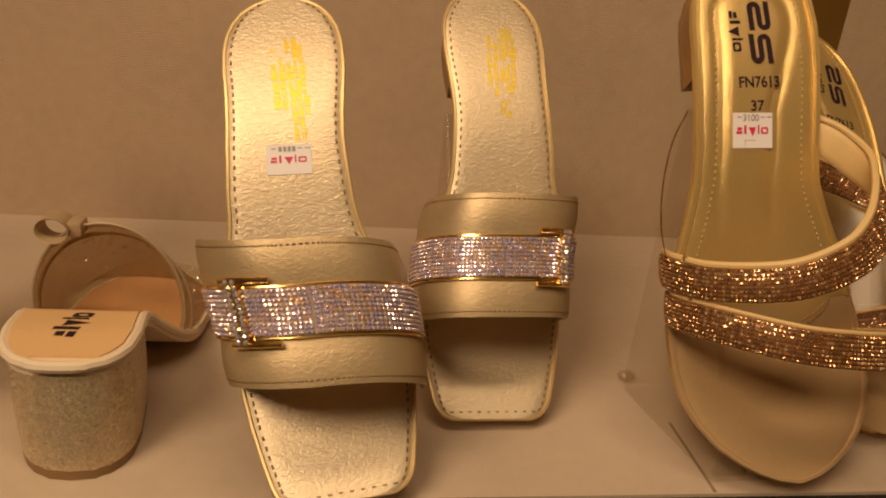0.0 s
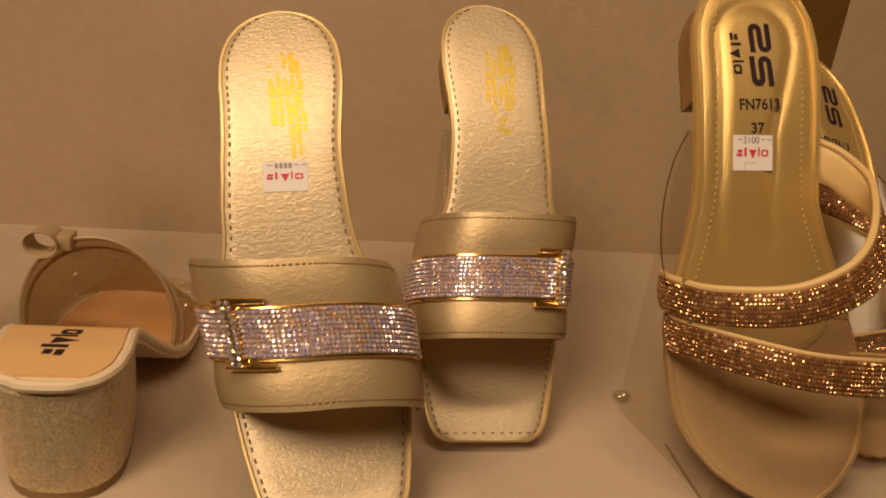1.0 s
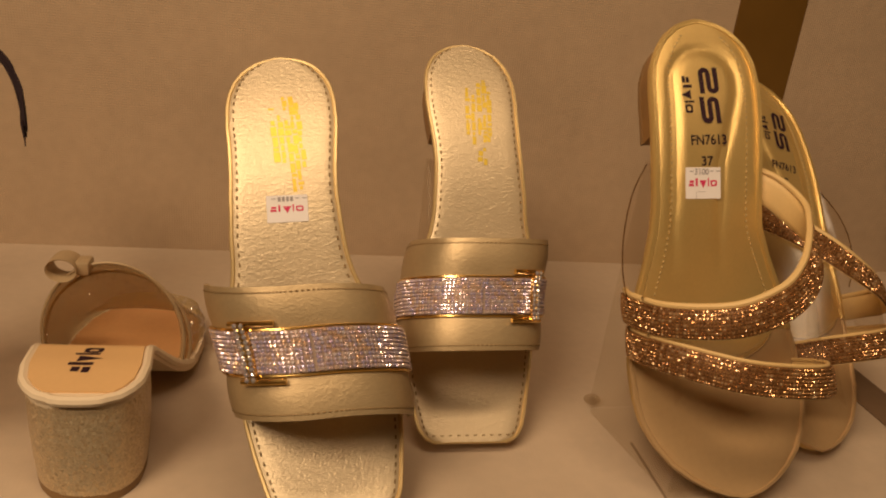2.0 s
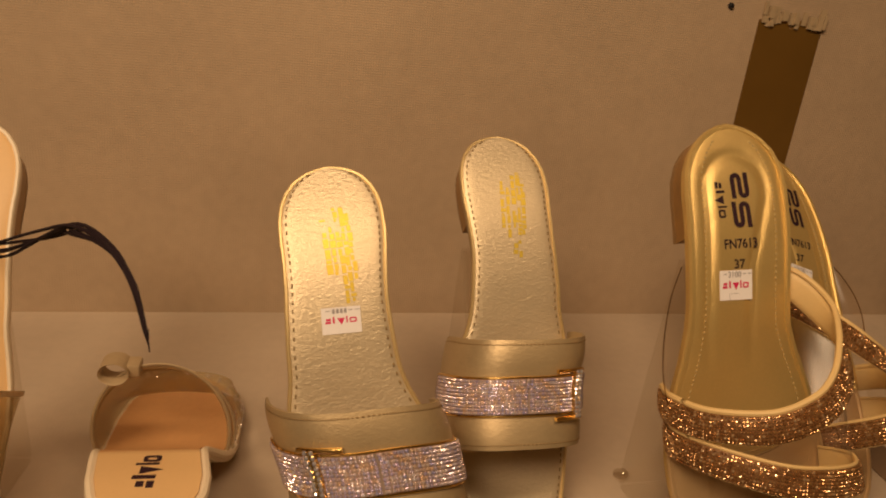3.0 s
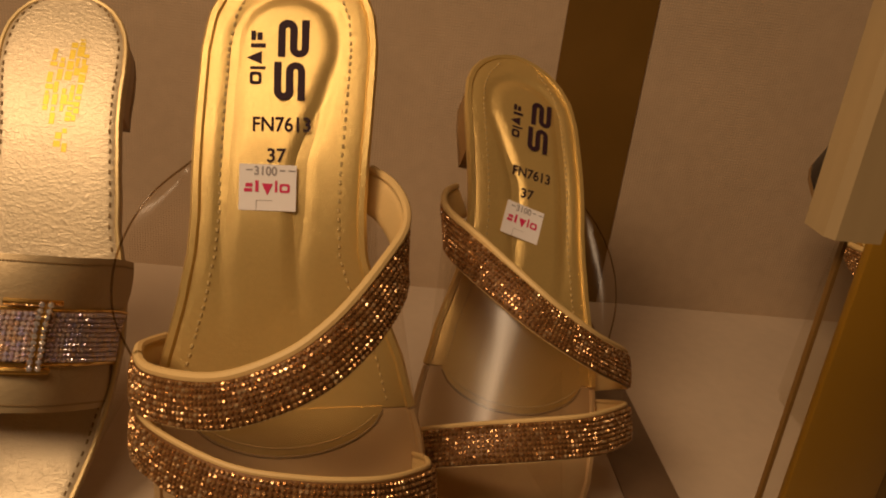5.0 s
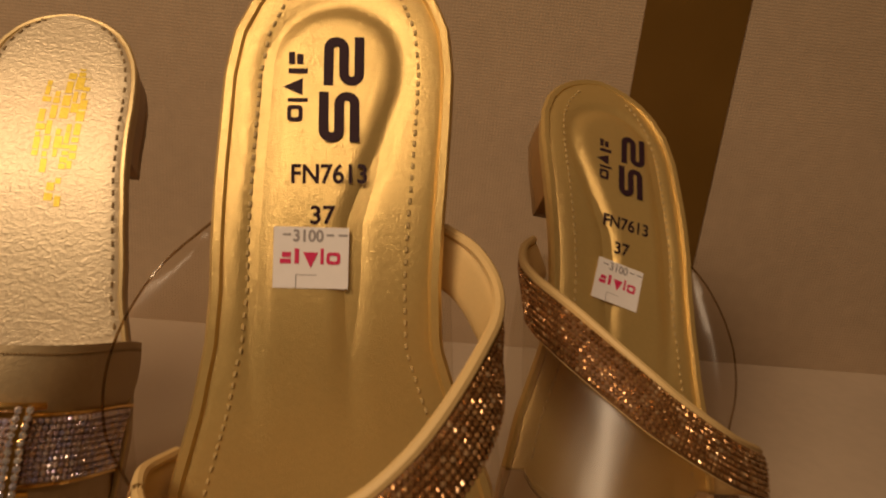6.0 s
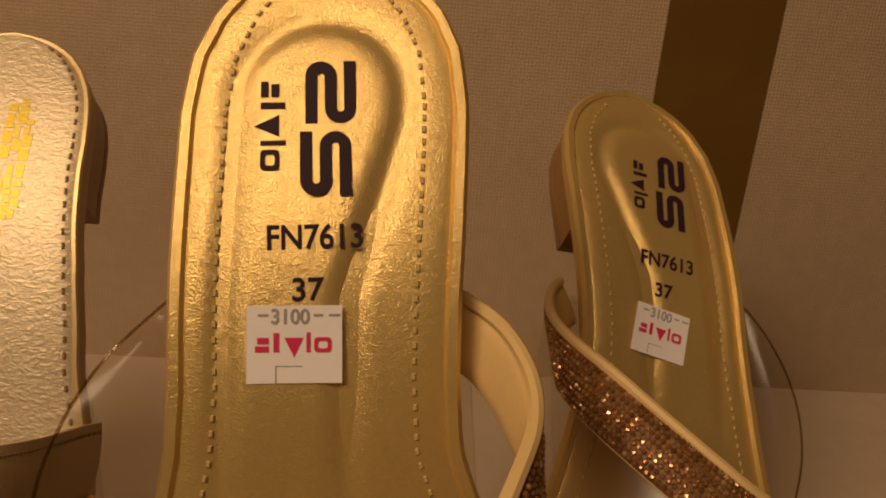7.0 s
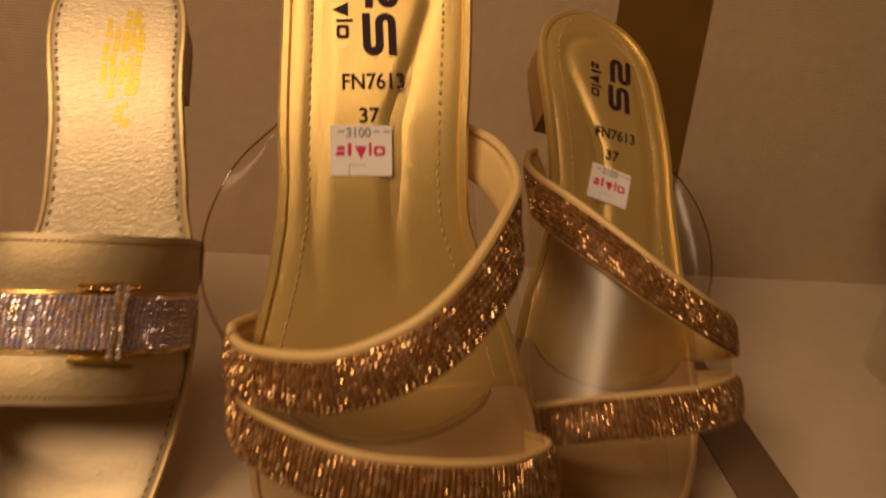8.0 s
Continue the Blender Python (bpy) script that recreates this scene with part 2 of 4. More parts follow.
def sheet(bm, rows):
    """Quads over a grid of places; returns the vertex grid."""
    grid = [[bm.verts.new(p) for p in row] for row in rows]
    for r, s in zip(grid, grid[1:]):
        for k in range(len(r) - 1):
            bm.faces.new((r[k], r[k + 1], s[k + 1], s[k]))
    return grid


def shell(bm, top, bottom):
    """A closed plate between two equal grids of places."""
    a, b = sheet(bm, top), sheet(bm, bottom)
    n, k = len(a), len(a[0])
    ring = [(0, j) for j in range(k)] + [(i, k - 1) for i in range(1, n)] + [(n - 1, j) for j in range(k - 2, -1, -1)] + [(i, 0) for i in range(n - 2, 0, -1)]
    for (i, j), (p, q) in zip(ring, ring[1:] + ring[:1]):
        bm.faces.new((a[i][j], b[i][j], b[p][q], a[p][q]))
    return bm


def stones(rows_of_places, radius, seed, loose=0.22):
    """Small faceted domes at (place, normal, along); returns verts and faces."""
    rng = random.Random(seed)
    verts, faces = [], []
    for p, nrm, al in rows_of_places:
        nrm = (nrm + Vector((rng.uniform(-1, 1), rng.uniform(-1, 1), rng.uniform(-1, 1))) * loose).normalized()
        a = (al - nrm * al.dot(nrm)).normalized()
        b = nrm.cross(a)
        k = len(verts)
        turn = rng.uniform(0, 1)
        for ring, (r, h) in enumerate(((1.0, 0.0), (0.95, 0.45), (0.5, 0.95))):
            for i in range(6):
                q = math.pi / 3 * (i + turn)
                verts.append(p + radius * (r * math.cos(q) * a + r * math.sin(q) * b + h * nrm))
        for base in (0, 6):
            for i in range(6):
                j = (i + 1) % 6
                faces.append((k + base + i, k + base + j, k + base + 6 + j, k + base + 6 + i))
        faces.append(tuple(k + 12 + i for i in range(6)))
    return [tuple(v) for v in verts], faces


def stand_pose(toe, heel, across, length=0.0):
    """Pose of a shoe: y runs from the toe to the heel, x across, z out of the footbed."""
    toe, heel, across = Vector(toe), Vector(heel), Vector(across)
    u = (heel - toe).normalized()
    w = (across - u * across.dot(u)).normalized()
    n = w.cross(u)
    k = (heel - toe).length / length if length else 1.0
    return Matrix(((w.x, u.x * k, n.x, toe.x), (w.y, u.y * k, n.y, toe.y), (w.z, u.z * k, n.z, toe.z), (0, 0, 0, 1)))


def text_mesh(body, size):
    """Letters as flat outlines: verts and faces, about their lower left corner."""
    cu = bpy.data.curves.new("letters", "FONT")
    cu.body, cu.size, cu.offset = body, size, 0.022 * size
    ob = bpy.data.objects.new("letters", cu)
    scene.collection.objects.link(ob)
    me = bpy.data.meshes.new_from_object(ob.evaluated_get(bpy.context.evaluated_depsgraph_get()))
    verts, faces = [tuple(v.co) for v in me.vertices], [tuple(p.vertices) for p in me.polygons]
    bpy.data.objects.remove(ob)
    bpy.data.meshes.remove(me)
    bpy.data.curves.remove(cu)
    return verts, faces


# ---------------------------------------------------------------- the shoe last: width, centre and profile in millimetres
class Last:
    def __init__(self, length, half, centre, wave, mirror, start=0.0, groove=False):
        self.length, self.half, self.centre, self.wave, self.side, self.start, self.groove = length, half, centre, wave, -1 if mirror else 1, start, groove

    def h(self, u):
        return lerp_table(self.half, u)

    def c(self, u):
        return self.side * lerp_table(self.centre, u)

    def n(self, u, s=0.0):
        x = -self.wave * math.sin(2 * math.pi * min(max(u, 0), self.length) / self.length)
        x -= 1.4 * abs(s) ** 10
        if self.groove and u > 120:
            # raised teardrop heel pad inside a pressed channel
            w = s * self.h(u) * self.side
            right = 14.5 if u > 222 else max(4.0, 14.5 - (222 - u) * 0.27)
            left = 17.0
            mid, pad = (right - left) / 2, (right + left) / 2
            k = math.hypot((w - mid) * 15.75 / pad, max(0, u - 228)) * pad / 15.75
            fade = min(1, (u - 120) / 45)
            x -= 1.1 * fade * math.exp(-((k - pad - 3.0) / 3.0) ** 2)
            x += 0.7 * fade * min(1, max(0, (pad - k) / 6 + 0.5))
        return x

    def at(self, u, w, lift=0.0):
        """Place on the footbed, in metres, w measured from the middle line."""
        s = (w - self.c(u)) / max(self.h(u), 1)
        return Vector((w / 1000, u / 1000, (self.n(u, min(max(s, -1), 1)) + lift) / 1000))

    def edge(self, u, s, inset=0.0, lift=0.0):
        w = self.c(u) + s * max(self.h(u) - inset, 0.5)
        return Vector((w / 1000, u / 1000, (self.n(u, s) + lift) / 1000))


def us(last, steps, a=None, b=None):
    a = last.start if a is None else a
    b = last.length if b is None else b
    # finer near the ends
    return [a + (b - a) * (0.5 - 0.5 * math.cos(math.pi * i / steps)) for i in range(steps + 1)]


def footbed(last, mat, parent, name="insole", a=None, b=None, steps=90, cols=33, inset=0.8, lift=0.0, label=""):
    bm = bmesh.new()
    ss = [-1 + 2 * j / (cols - 1) for j in range(cols)]
    top = [[last.edge(u, s, inset, lift) if abs(s) == 1 else last.at(u, last.c(u) + s * max(last.h(u) - inset, 0.4), lift) for s in ss] for u in us(last, steps, a, b)]
    low = [[p - Vector((0, 0, 0.0012)) for p in row] for row in top]
    shell(bm, top, low)
    return part(name, bm, mat, parent, label)


def sole_body(last, mat, parent, thick, name="sole", label=""):
    bm = bmesh.new()
    ss = [-1, -0.9, -0.5, 0, 0.5, 0.9, 1]
    rows = us(last, 70)
    top = [[last.edge(u, s, 0.0 if abs(s) < 1 else 0.4, -0.9) for s in ss] for u in rows]
    low = [[last.edge(u, s, 0.8, -0.9 - thick) for s in ss] for u in rows]
    shell(bm, top, low)
    return part(name, bm, mat, parent, label)


def piping(last, mat, parent, radius=1.3, name="piping", a=None, b=None):
    """A rolled edge round the sole, or along the stretch from a to b."""
    left = [last.edge(u, -1, 0.3, 0.2) for u in us(last, 60, a, b)]
    right = [last.edge(u, 1, 0.3, 0.2) for u in us(last, 60, a, b)]
    loop = right[::-1] + left if b else left + right[::-1]
    if not (a or b):
        loop.append(left[0])
    return part(name, tube(bmesh.new(), loop, radius / 1000, 6), mat, parent)


def stitches(last, mat, parent, inset, pitch=3.6, a=None, b=None, sides=(-1, 1), close_heel=True, close_toe=False, name="stitching"):
    """A row of thread stitches set in from the edge."""
    a = last.start + inset if a is None else a
    b = last.length - inset if b is None else b
    line = []
    for side in sides:
        run = [last.at(u, last.c(u) + side * max(last.h(u) - inset, 0.1), 0.25) for u in us(last, 150, a, b)]
        line.append(run)
    paths = line
    if len(line) == 2 and close_heel:
        paths = [line[0] + line[1][::-1]]
    if close_toe:
        w0, w1 = line[0][0], line[1][0]
        paths.append([w0.lerp(w1, i / 20) for i in range(21)])
    verts, faces = [], []
    for path in paths:
        run, last_at = 0.0, -1
        for p, q in zip(path, path[1:]):
            run += (q - p).length * 1000
            if run - last_at >= pitch:
                last_at = run
                d = (q - p).normalized()
                side = d.cross(Vector((0, 0, 1))).normalized() * 0.00045
                k = len(verts)
                ln = d * (pitch * 0.00030)
                up = Vector((0, 0, 0.00035))
                for s in (-1, 1):
                    verts += [p + s * ln - side, p + s * ln + side, p + s * ln * 0.7 - side * 0.6 + up, p + s * ln * 0.7 + side * 0.6 + up]
                faces += [(k + 2, k + 3, k + 7, k + 6), (k, k + 2, k + 6, k + 4), (k + 1, k + 5, k + 7, k + 3), (k, k + 1, k + 3, k + 2), (k + 4, k + 6, k + 7, k + 5)]
    return tagged(raw_part(name, [tuple(v) for v in verts], faces, mat, parent), kind="stuff")


def block_heel(last, mat, parent, back, thick, tall, tip_mat, name="heel"):
    """A block under the seat of the shoe, standing away from the sole."""
    u0, u1 = last.length - back, last.length - 0.5
    rows = us(last, 18, u0, u1)

    def ring(shrink, drop, slide):
        pts = [last.edge(u, -1, shrink, 0) for u in rows] + [last.edge(u, 1, shrink, 0) for u in reversed(rows)]
        return [Vector((p.x, p.y - slide / 1000, p.z - drop / 1000)) for p in pts]

    def loft(rings, nm, mt, par):
        bm = bmesh.new()
        vs = [[bm.verts.new(p) for p in r] for r in rings]
        for r, s in zip(vs, vs[1:]):
            for k in range(len(r)):
                bm.faces.new((r[k], r[(k + 1) % len(r)], s[(k + 1) % len(r)], s[k]))
        bm.faces.new(vs[0][::-1])
        bm.faces.new(vs[-1])
        return part(nm, bm, mt, par)

    h = loft([ring(1.0, thick + 0.9, 0), ring(1.6, thick + tall * 0.5, 1), ring(2.2, thick + tall, 2)], name, mat, parent)
    loft([ring(2.1, thick + tall + 0.1, 2), ring(2.5, thick + tall + 4, 2)], "heel_tip", tip_mat, h)
    return h


def decal(last, verts, faces, mat, parent, name, w, u, lift=0.18, turn=0.0, label="", flat=False):
    """A thin print laid on the footbed, its lower left corner at w, u (millimetres). flat: stretched level over hollows."""
    c, s = math.cos(radians(turn)), math.sin(radians(turn))
    spots = [(u + x * s + y * c, w + x * c - y * s) for x, y, *_ in verts]
    out = [last.at(p, q, lift) for p, q in spots]
    if flat:
        lo, hi = min(spots)[0], max(spots)[0]
        side = [q for _, q in spots]
        crest = lambda p: max(last.at(p, min(side) + (max(side) - min(side)) * k / 8).z for k in range(9))
        za, zb = crest(lo), crest(hi)
        line = lambda p: za + (zb - za) * (p - lo) / max(hi - lo, 0.1)
        extra = max(crest(lo + (hi - lo) * k / 8) - line(lo + (hi - lo) * k / 8) for k in range(9))
        out = [Vector((q / 1000, p / 1000, line(p) + extra + lift / 1000)) for p, q in spots]
    return raw_part(name, [tuple(v) for v in out], faces, mat, parent, label)


def bar(x0, y0, x1, y1, nx=6):
    vs = [(x0 + (x1 - x0) * i / nx, y) for i in range(nx + 1) for y in (y0, y1)]
    return vs, [(2 * i, 2 * i + 2, 2 * i + 3, 2 * i + 1) for i in range(nx)]


def merged(shapes):
    verts, faces = [], []
    for v, f in shapes:
        k = len(verts)
        verts += v
        faces += [tuple(i + k for i in q) for q in f]
    return verts, faces


def ring_shape(x0, y0, x1, y1, thick, steps=28):
    """A rounded frame."""
    cx, cy, rx, ry = (x0 + x1) / 2, (y0 + y1) / 2, (x1 - x0) / 2, (y1 - y0) / 2
    verts = []
    for i in range(steps):
        q = 2 * math.pi * i / steps
        k = lambda v: math.copysign(abs(v) ** 0.45, v)
        verts += [(cx + rx * k(math.cos(q)), cy + ry * k(math.sin(q))), (cx + (rx - thick) * k(math.cos(q)), cy + (ry - thick) * k(math.sin(q)))]
    return verts, [(2 * i, 2 * ((i + 1) % steps), 2 * ((i + 1) % steps) + 1, 2 * i + 1) for i in range(steps)]


def ribbon(points, thick):
    """A flat band of even width along places."""
    pts = [Vector((*p, 0)) for p in points]
    verts = []
    for i, p in enumerate(pts):
        a, b = pts[max(i - 1, 0)], pts[min(i + 1, len(pts) - 1)]
        n = (b - a).normalized().cross(Vector((0, 0, 1))) * (thick / 2)
        verts += [tuple((p + n)[:2]), tuple((p - n)[:2])]
    return verts, [(2 * i, 2 * i + 2, 2 * i + 3, 2 * i + 1) for i in range(len(pts) - 1)]


def wave_band(x0, y0, wide, tall, thick, flip):
    """A band with two round bends and three upright legs."""
    r = (wide - thick) / 4
    lo, hi = y0 + r + thick / 2, y0 + tall - r - thick / 2
    xs = [x0 + thick / 2, x0 + wide / 2, x0 + wide - thick / 2]
    up = lambda x, a, b: [(x, a + (b - a) * i / 4) for i in range(5)]
    bend = lambda x, y, sign: [(x - r * math.cos(math.pi * i / 10), y + sign * r * math.sin(math.pi * i / 10)) for i in range(1, 10)]
    pts = up(xs[0], y0, hi) + bend(x0 + thick / 2 + r, hi, 1) + up(xs[1], hi, lo) + bend(xs[1] + r, lo, -1) + up(xs[2], lo, y0 + tall)
    if flip:
        pts = [(x, 2 * y0 + tall - y) for x, y in pts]
    return ribbon(pts, thick)


def plain_mark(length, tall, upright=False):
    """A row of plain shapes, low and high, as wide and tall as a small trade mark."""
    a, b = length, tall
    t = 0.20 * b
    shapes = [bar(0, 0, 0.18 * a, 0.30 * b, 4), bar(0.03 * a, 0.40 * b, 0.18 * a, 0.72 * b, 4), bar(0.24 * a, 0, 0.24 * a + 1.4 * t, 0.95 * b, 2),
              ([(0.38 * a, 0.72 * b), (0.63 * a, 0.72 * b), (0.51 * a, -0.26 * b)], [(0, 1, 2)]),
              bar(0.67 * a, 0, 0.67 * a + t, 0.98 * b, 2), ring_shape(0.77 * a, -0.02 * b, a, 0.74 * b, t)]
    v, f = merged(shapes)
    return ([(q, a - p) for p, q in v] if upright else v), f


def text_shape(body, height, width):
    """Letters scaled to a height and width."""
    v, f = text_mesh(body, 1.0)
    xs, ys = [p[0] for p in v], [p[1] for p in v]
    return [((p[0] - min(xs)) / (max(xs) - min(xs)) * width, (p[1] - min(ys)) / (max(ys) - min(ys)) * height) for p in v], f


def price_sticker(last, parent, w, u, wide, tall, turn=0.0, price="", fold=False):
    """White paper sticker on the footbed: top line in grey, a magenta mark below."""
    k = 8
    verts = [(wide * i / k, tall * j / k) for i in range(k + 1) for j in range(k + 1)]
    faces = [(i * (k + 1) + j, (i + 1) * (k + 1) + j, (i + 1) * (k + 1) + j + 1, i * (k + 1) + j + 1) for i in range(k) for j in range(k)]
    s = decal(last, verts, faces, PAPER, parent, "price_sticker", w, u, 0.25, turn, "white paper price sticker with magenta mark", True)
    za, zb = s.data.vertices[0].co, s.data.vertices[k].co
    slope = (zb.z - za.z) / (zb.y - za.y)
    c, sn = math.cos(radians(turn)), math.sin(radians(turn))

    def on(shape, x, y, mat, nm):
        v, f = shape
        spots = [((w + (x + p) * c - (y + q) * sn) / 1000, (u + (x + p) * sn + (y + q) * c) / 1000) for p, q in v]
        raw_part(nm, [(p, q, za.z + slope * (q - za.y) + 0.00015) for p, q in spots], f, mat, s)

    on(plain_mark(wide * 0.80, tall * 0.26), wide * 0.09, tall * 0.40, MAGENTA, "printed_mark")
    if price:
        on(text_shape(price, tall * 0.20, wide * 0.40), wide * 0.26, tall * 0.76, GREY_PRINT, "price")
    else:
        on(merged([bar(wide * 0.10 * i, 0, wide * (0.10 * i + 0.07), tall * 0.17, 2) for i in range(4)]), wide * 0.28, tall * 0.77, GREY_PRINT, "faded_print")
    on(merged([bar(0, 0, wide * 0.11, tall * 0.03), bar(wide * 0.58, 0, wide * 0.68, tall * 0.03), bar(wide * 0.74, 0, wide * 0.86, tall * 0.03)]), wide * 0.12, tall * 0.86, GREY_PRINT, "dash")
    if fold:
        on(merged([bar(0, 0, wide * 0.01, tall * 0.22, 2), bar(0, tall * 0.215, wide * 0.28, tall * 0.225, 2)]), wide * 0.30, 0, GREY_PRINT, "cut_line")
    return s


# ---------------------------------------------------------------- shelf niche
def slab(name, lo, hi, mat, label, category, bevel=0.0):
    return tagged(part(name, box(bmesh.new(), lo, hi, bevel), mat, None, smooth=False), label, category, kind="structure")


WALL_Y, SHELF_FRONT, CEIL = 0.70, 0.357, 0.80
slab("wall_back", (-0.9, WALL_Y, -0.02), (1.4, WALL_Y + 0.03, CEIL), WALL, "beige woven-look wallcovering behind the shoes", "wall")
slab("shelf_floor", (-0.9, SHELF_FRONT, -0.02), (1.4, WALL_Y, 0.0), FLOOR, "beige satin laminate display shelf", "shelf")
slab("shelf_trim", (-0.9, SHELF_FRONT - 0.012, -0.03), (1.4, SHELF_FRONT - 0.0005, -0.001), BLACK_TRIM, "black edge trim along the shelf front", "trim", 0.001)
slab("ceiling", (-0.9, 0.30, CEIL), (1.4, WALL_Y + 0.03, CEIL + 0.03), WALL, "beige underside of the shelf above", "ceiling")
slab("wall_left", (-0.93, 0.30, -0.02), (-0.9, WALL_Y + 0.03, CEIL), WALL, "beige side wall of the display niche", "wall")
slab("wall_right", (1.4, 0.30, -0.02), (1.43, WALL_Y + 0.03, CEIL), WALL, "beige side wall of the display niche", "wall")
slab("wall_shop", (-3.0, -2.6, -0.9), (3.2, -2.5, 2.4), ROOM, "plain painted wall on the far side of the shop", "wall")
slab("wall_shop_left", (-3.0, -2.5, -0.9), (-2.9, 0.33, 2.4), ROOM, "plain painted shop wall", "wall")
slab("wall_shop_right", (3.1, -2.5, -0.9), (3.2, 0.33, 2.4), ROOM, "plain painted shop wall", "wall")
slab("ceiling_shop", (-3.0, -2.6, 2.4), (3.2, 0.75, 2.5), ROOM, "plain shop ceiling", "ceiling")
slab("floor_shop", (-3.0, -2.6, -1.0), (3.2, 0.75, -0.9), ROOM, "plain shop floor", "floor")
seam = slab("shelf_seam", (0.2015, SHELF_FRONT + 0.001, 0.0), (0.2030, 0.415, 0.0004), SEAM, "dark joint line in the shelf board", "joint")

# brown tape on the wall, its upper end torn
bm = bmesh.new()
rng = random.Random(5)
edge_top = [0.287 + rng.uniform(-0.004, 0.006) for _ in range(13)]
front = [[Vector((0.369 + 0.0635 * j / 12, WALL_Y - 0.0012, z if k else edge_top[j])) for j in range(13)] for k, z in enumerate((0, 0.24, 0.16, 0.08, 0.0))]
shell(bm, front, [[p + Vector((0, 0.0010, 0)) for p in r] for r in front])
tape = part("wall_tape", bm, TAPE_AND_POST_SHADE, None, smooth=False)
tagged(tape, "wide strip of brown tape stuck upright on the wall", "tape")
bm = bmesh.new()
for j in range(26):
    x = 0.369 + 0.0635 * rng.random()
    z = 0.288 + rng.uniform(0, 0.010)
    box(bm, (x - 0.002, WALL_Y - 0.0022 - 0.00011 * j, z - 0.004), (x + rng.uniform(0.001, 0.004), WALL_Y - 0.0013, z + rng.uniform(0.002, 0.008)))
tagged(part("torn_end", bm, TORN, tape, "pale torn end of the tape", smooth=False), kind="stuff")

nail = new("nail", None)
tagged(nail, "small dark nail head in the wall", "nail")
nail.location = (0.339, WALL_Y, 0.298)
bm = bmesh.new()
tube(bm, [Vector((0, 0.0, 0)), Vector((0, -0.002, 0)), Vector((0, -0.003, 0))], 0.0028, 12, lambda t: 1 - 0.4 * t * t)
part("head", bm, BLACK_TRIM, nail)

# shelf shadow built as a thin dark box, leading to the wall tape
tagged(part("shelf_shade_strip", box(bmesh.new(), (0.389, 0.395, 0.0003), (0.419, WALL_Y - 0.002, 0.0016), 0.0004), SHELF_SHADE), "thin dark band standing in for shade across the shelf", "strip")

# sliding glass door, pushed open to one side, with a frosted pull on its edge
GX, GY = 0.340, 0.284
door = new("sliding_glass_door", None)
tagged(door, "clear sliding glass door, open, with frosted plastic pull", "glass door")
g = part("pane", box(bmesh.new(), (GX + 0.0009, GY - 0.0008, -0.03), (1.30, GY + 0.0008, 0.79)), GLASS, door, smooth=False)
g.visible_shadow = False
part("pane_edge", box(bmesh.new(), (GX, GY - 0.0007, -0.03), (GX + 0.0008, GY + 0.0007, 0.79)), material("ground_glass_edge", (0.17, 0.085, 0.02), 0.35), door, "dark ground glass edge")
bm = bmesh.new()
prof = [(-0.0070, -0.0036), (-0.0056, -0.0055), (0.0035, -0.0055), (0.0052, -0.003), (0.0052, 0.0038), (-0.0070, 0.0038)]
rings = [[bm.verts.new((GX + 0.0005 + a, GY + b, z)) for a, b in prof] for z in (0.2105, 0.268)]
for k in range(len(prof)):
    bm.faces.new((rings[0][k], rings[0][(k + 1) % 6], rings[1][(k + 1) % 6], rings[1][k]))
bm.faces.new(rings[0][::-1]), bm.faces.new(rings[1])
part("pull", bm, FROSTED, door, "frosted plastic pull", smooth=False)
part("bottom_track", box(bmesh.new(), (GX - 0.9, GY - 0.008, -0.045), (1.30, GY + 0.008, -0.0302), 0.001), BLACK_TRIM, door, "black bottom track")

post = new("front_post", None)
tagged(post, "ochre painted upright board, its shaded side coloured darker", "post")
part("face_board", box(bmesh.new(), (0.436, 0.408, 0.0), (0.478, 0.413, 0.795), 0.0012), ORANGE_WOOD, post)
# shade on the post's side, put into this board's darker brown
part("shaded_side", box(bmesh.new(), (0.4782, 0.4095, 0.0), (0.52, 0.4135, 0.795), 0.001), TAPE_AND_POST_SHADE, post, "shaded side, in darker brown")


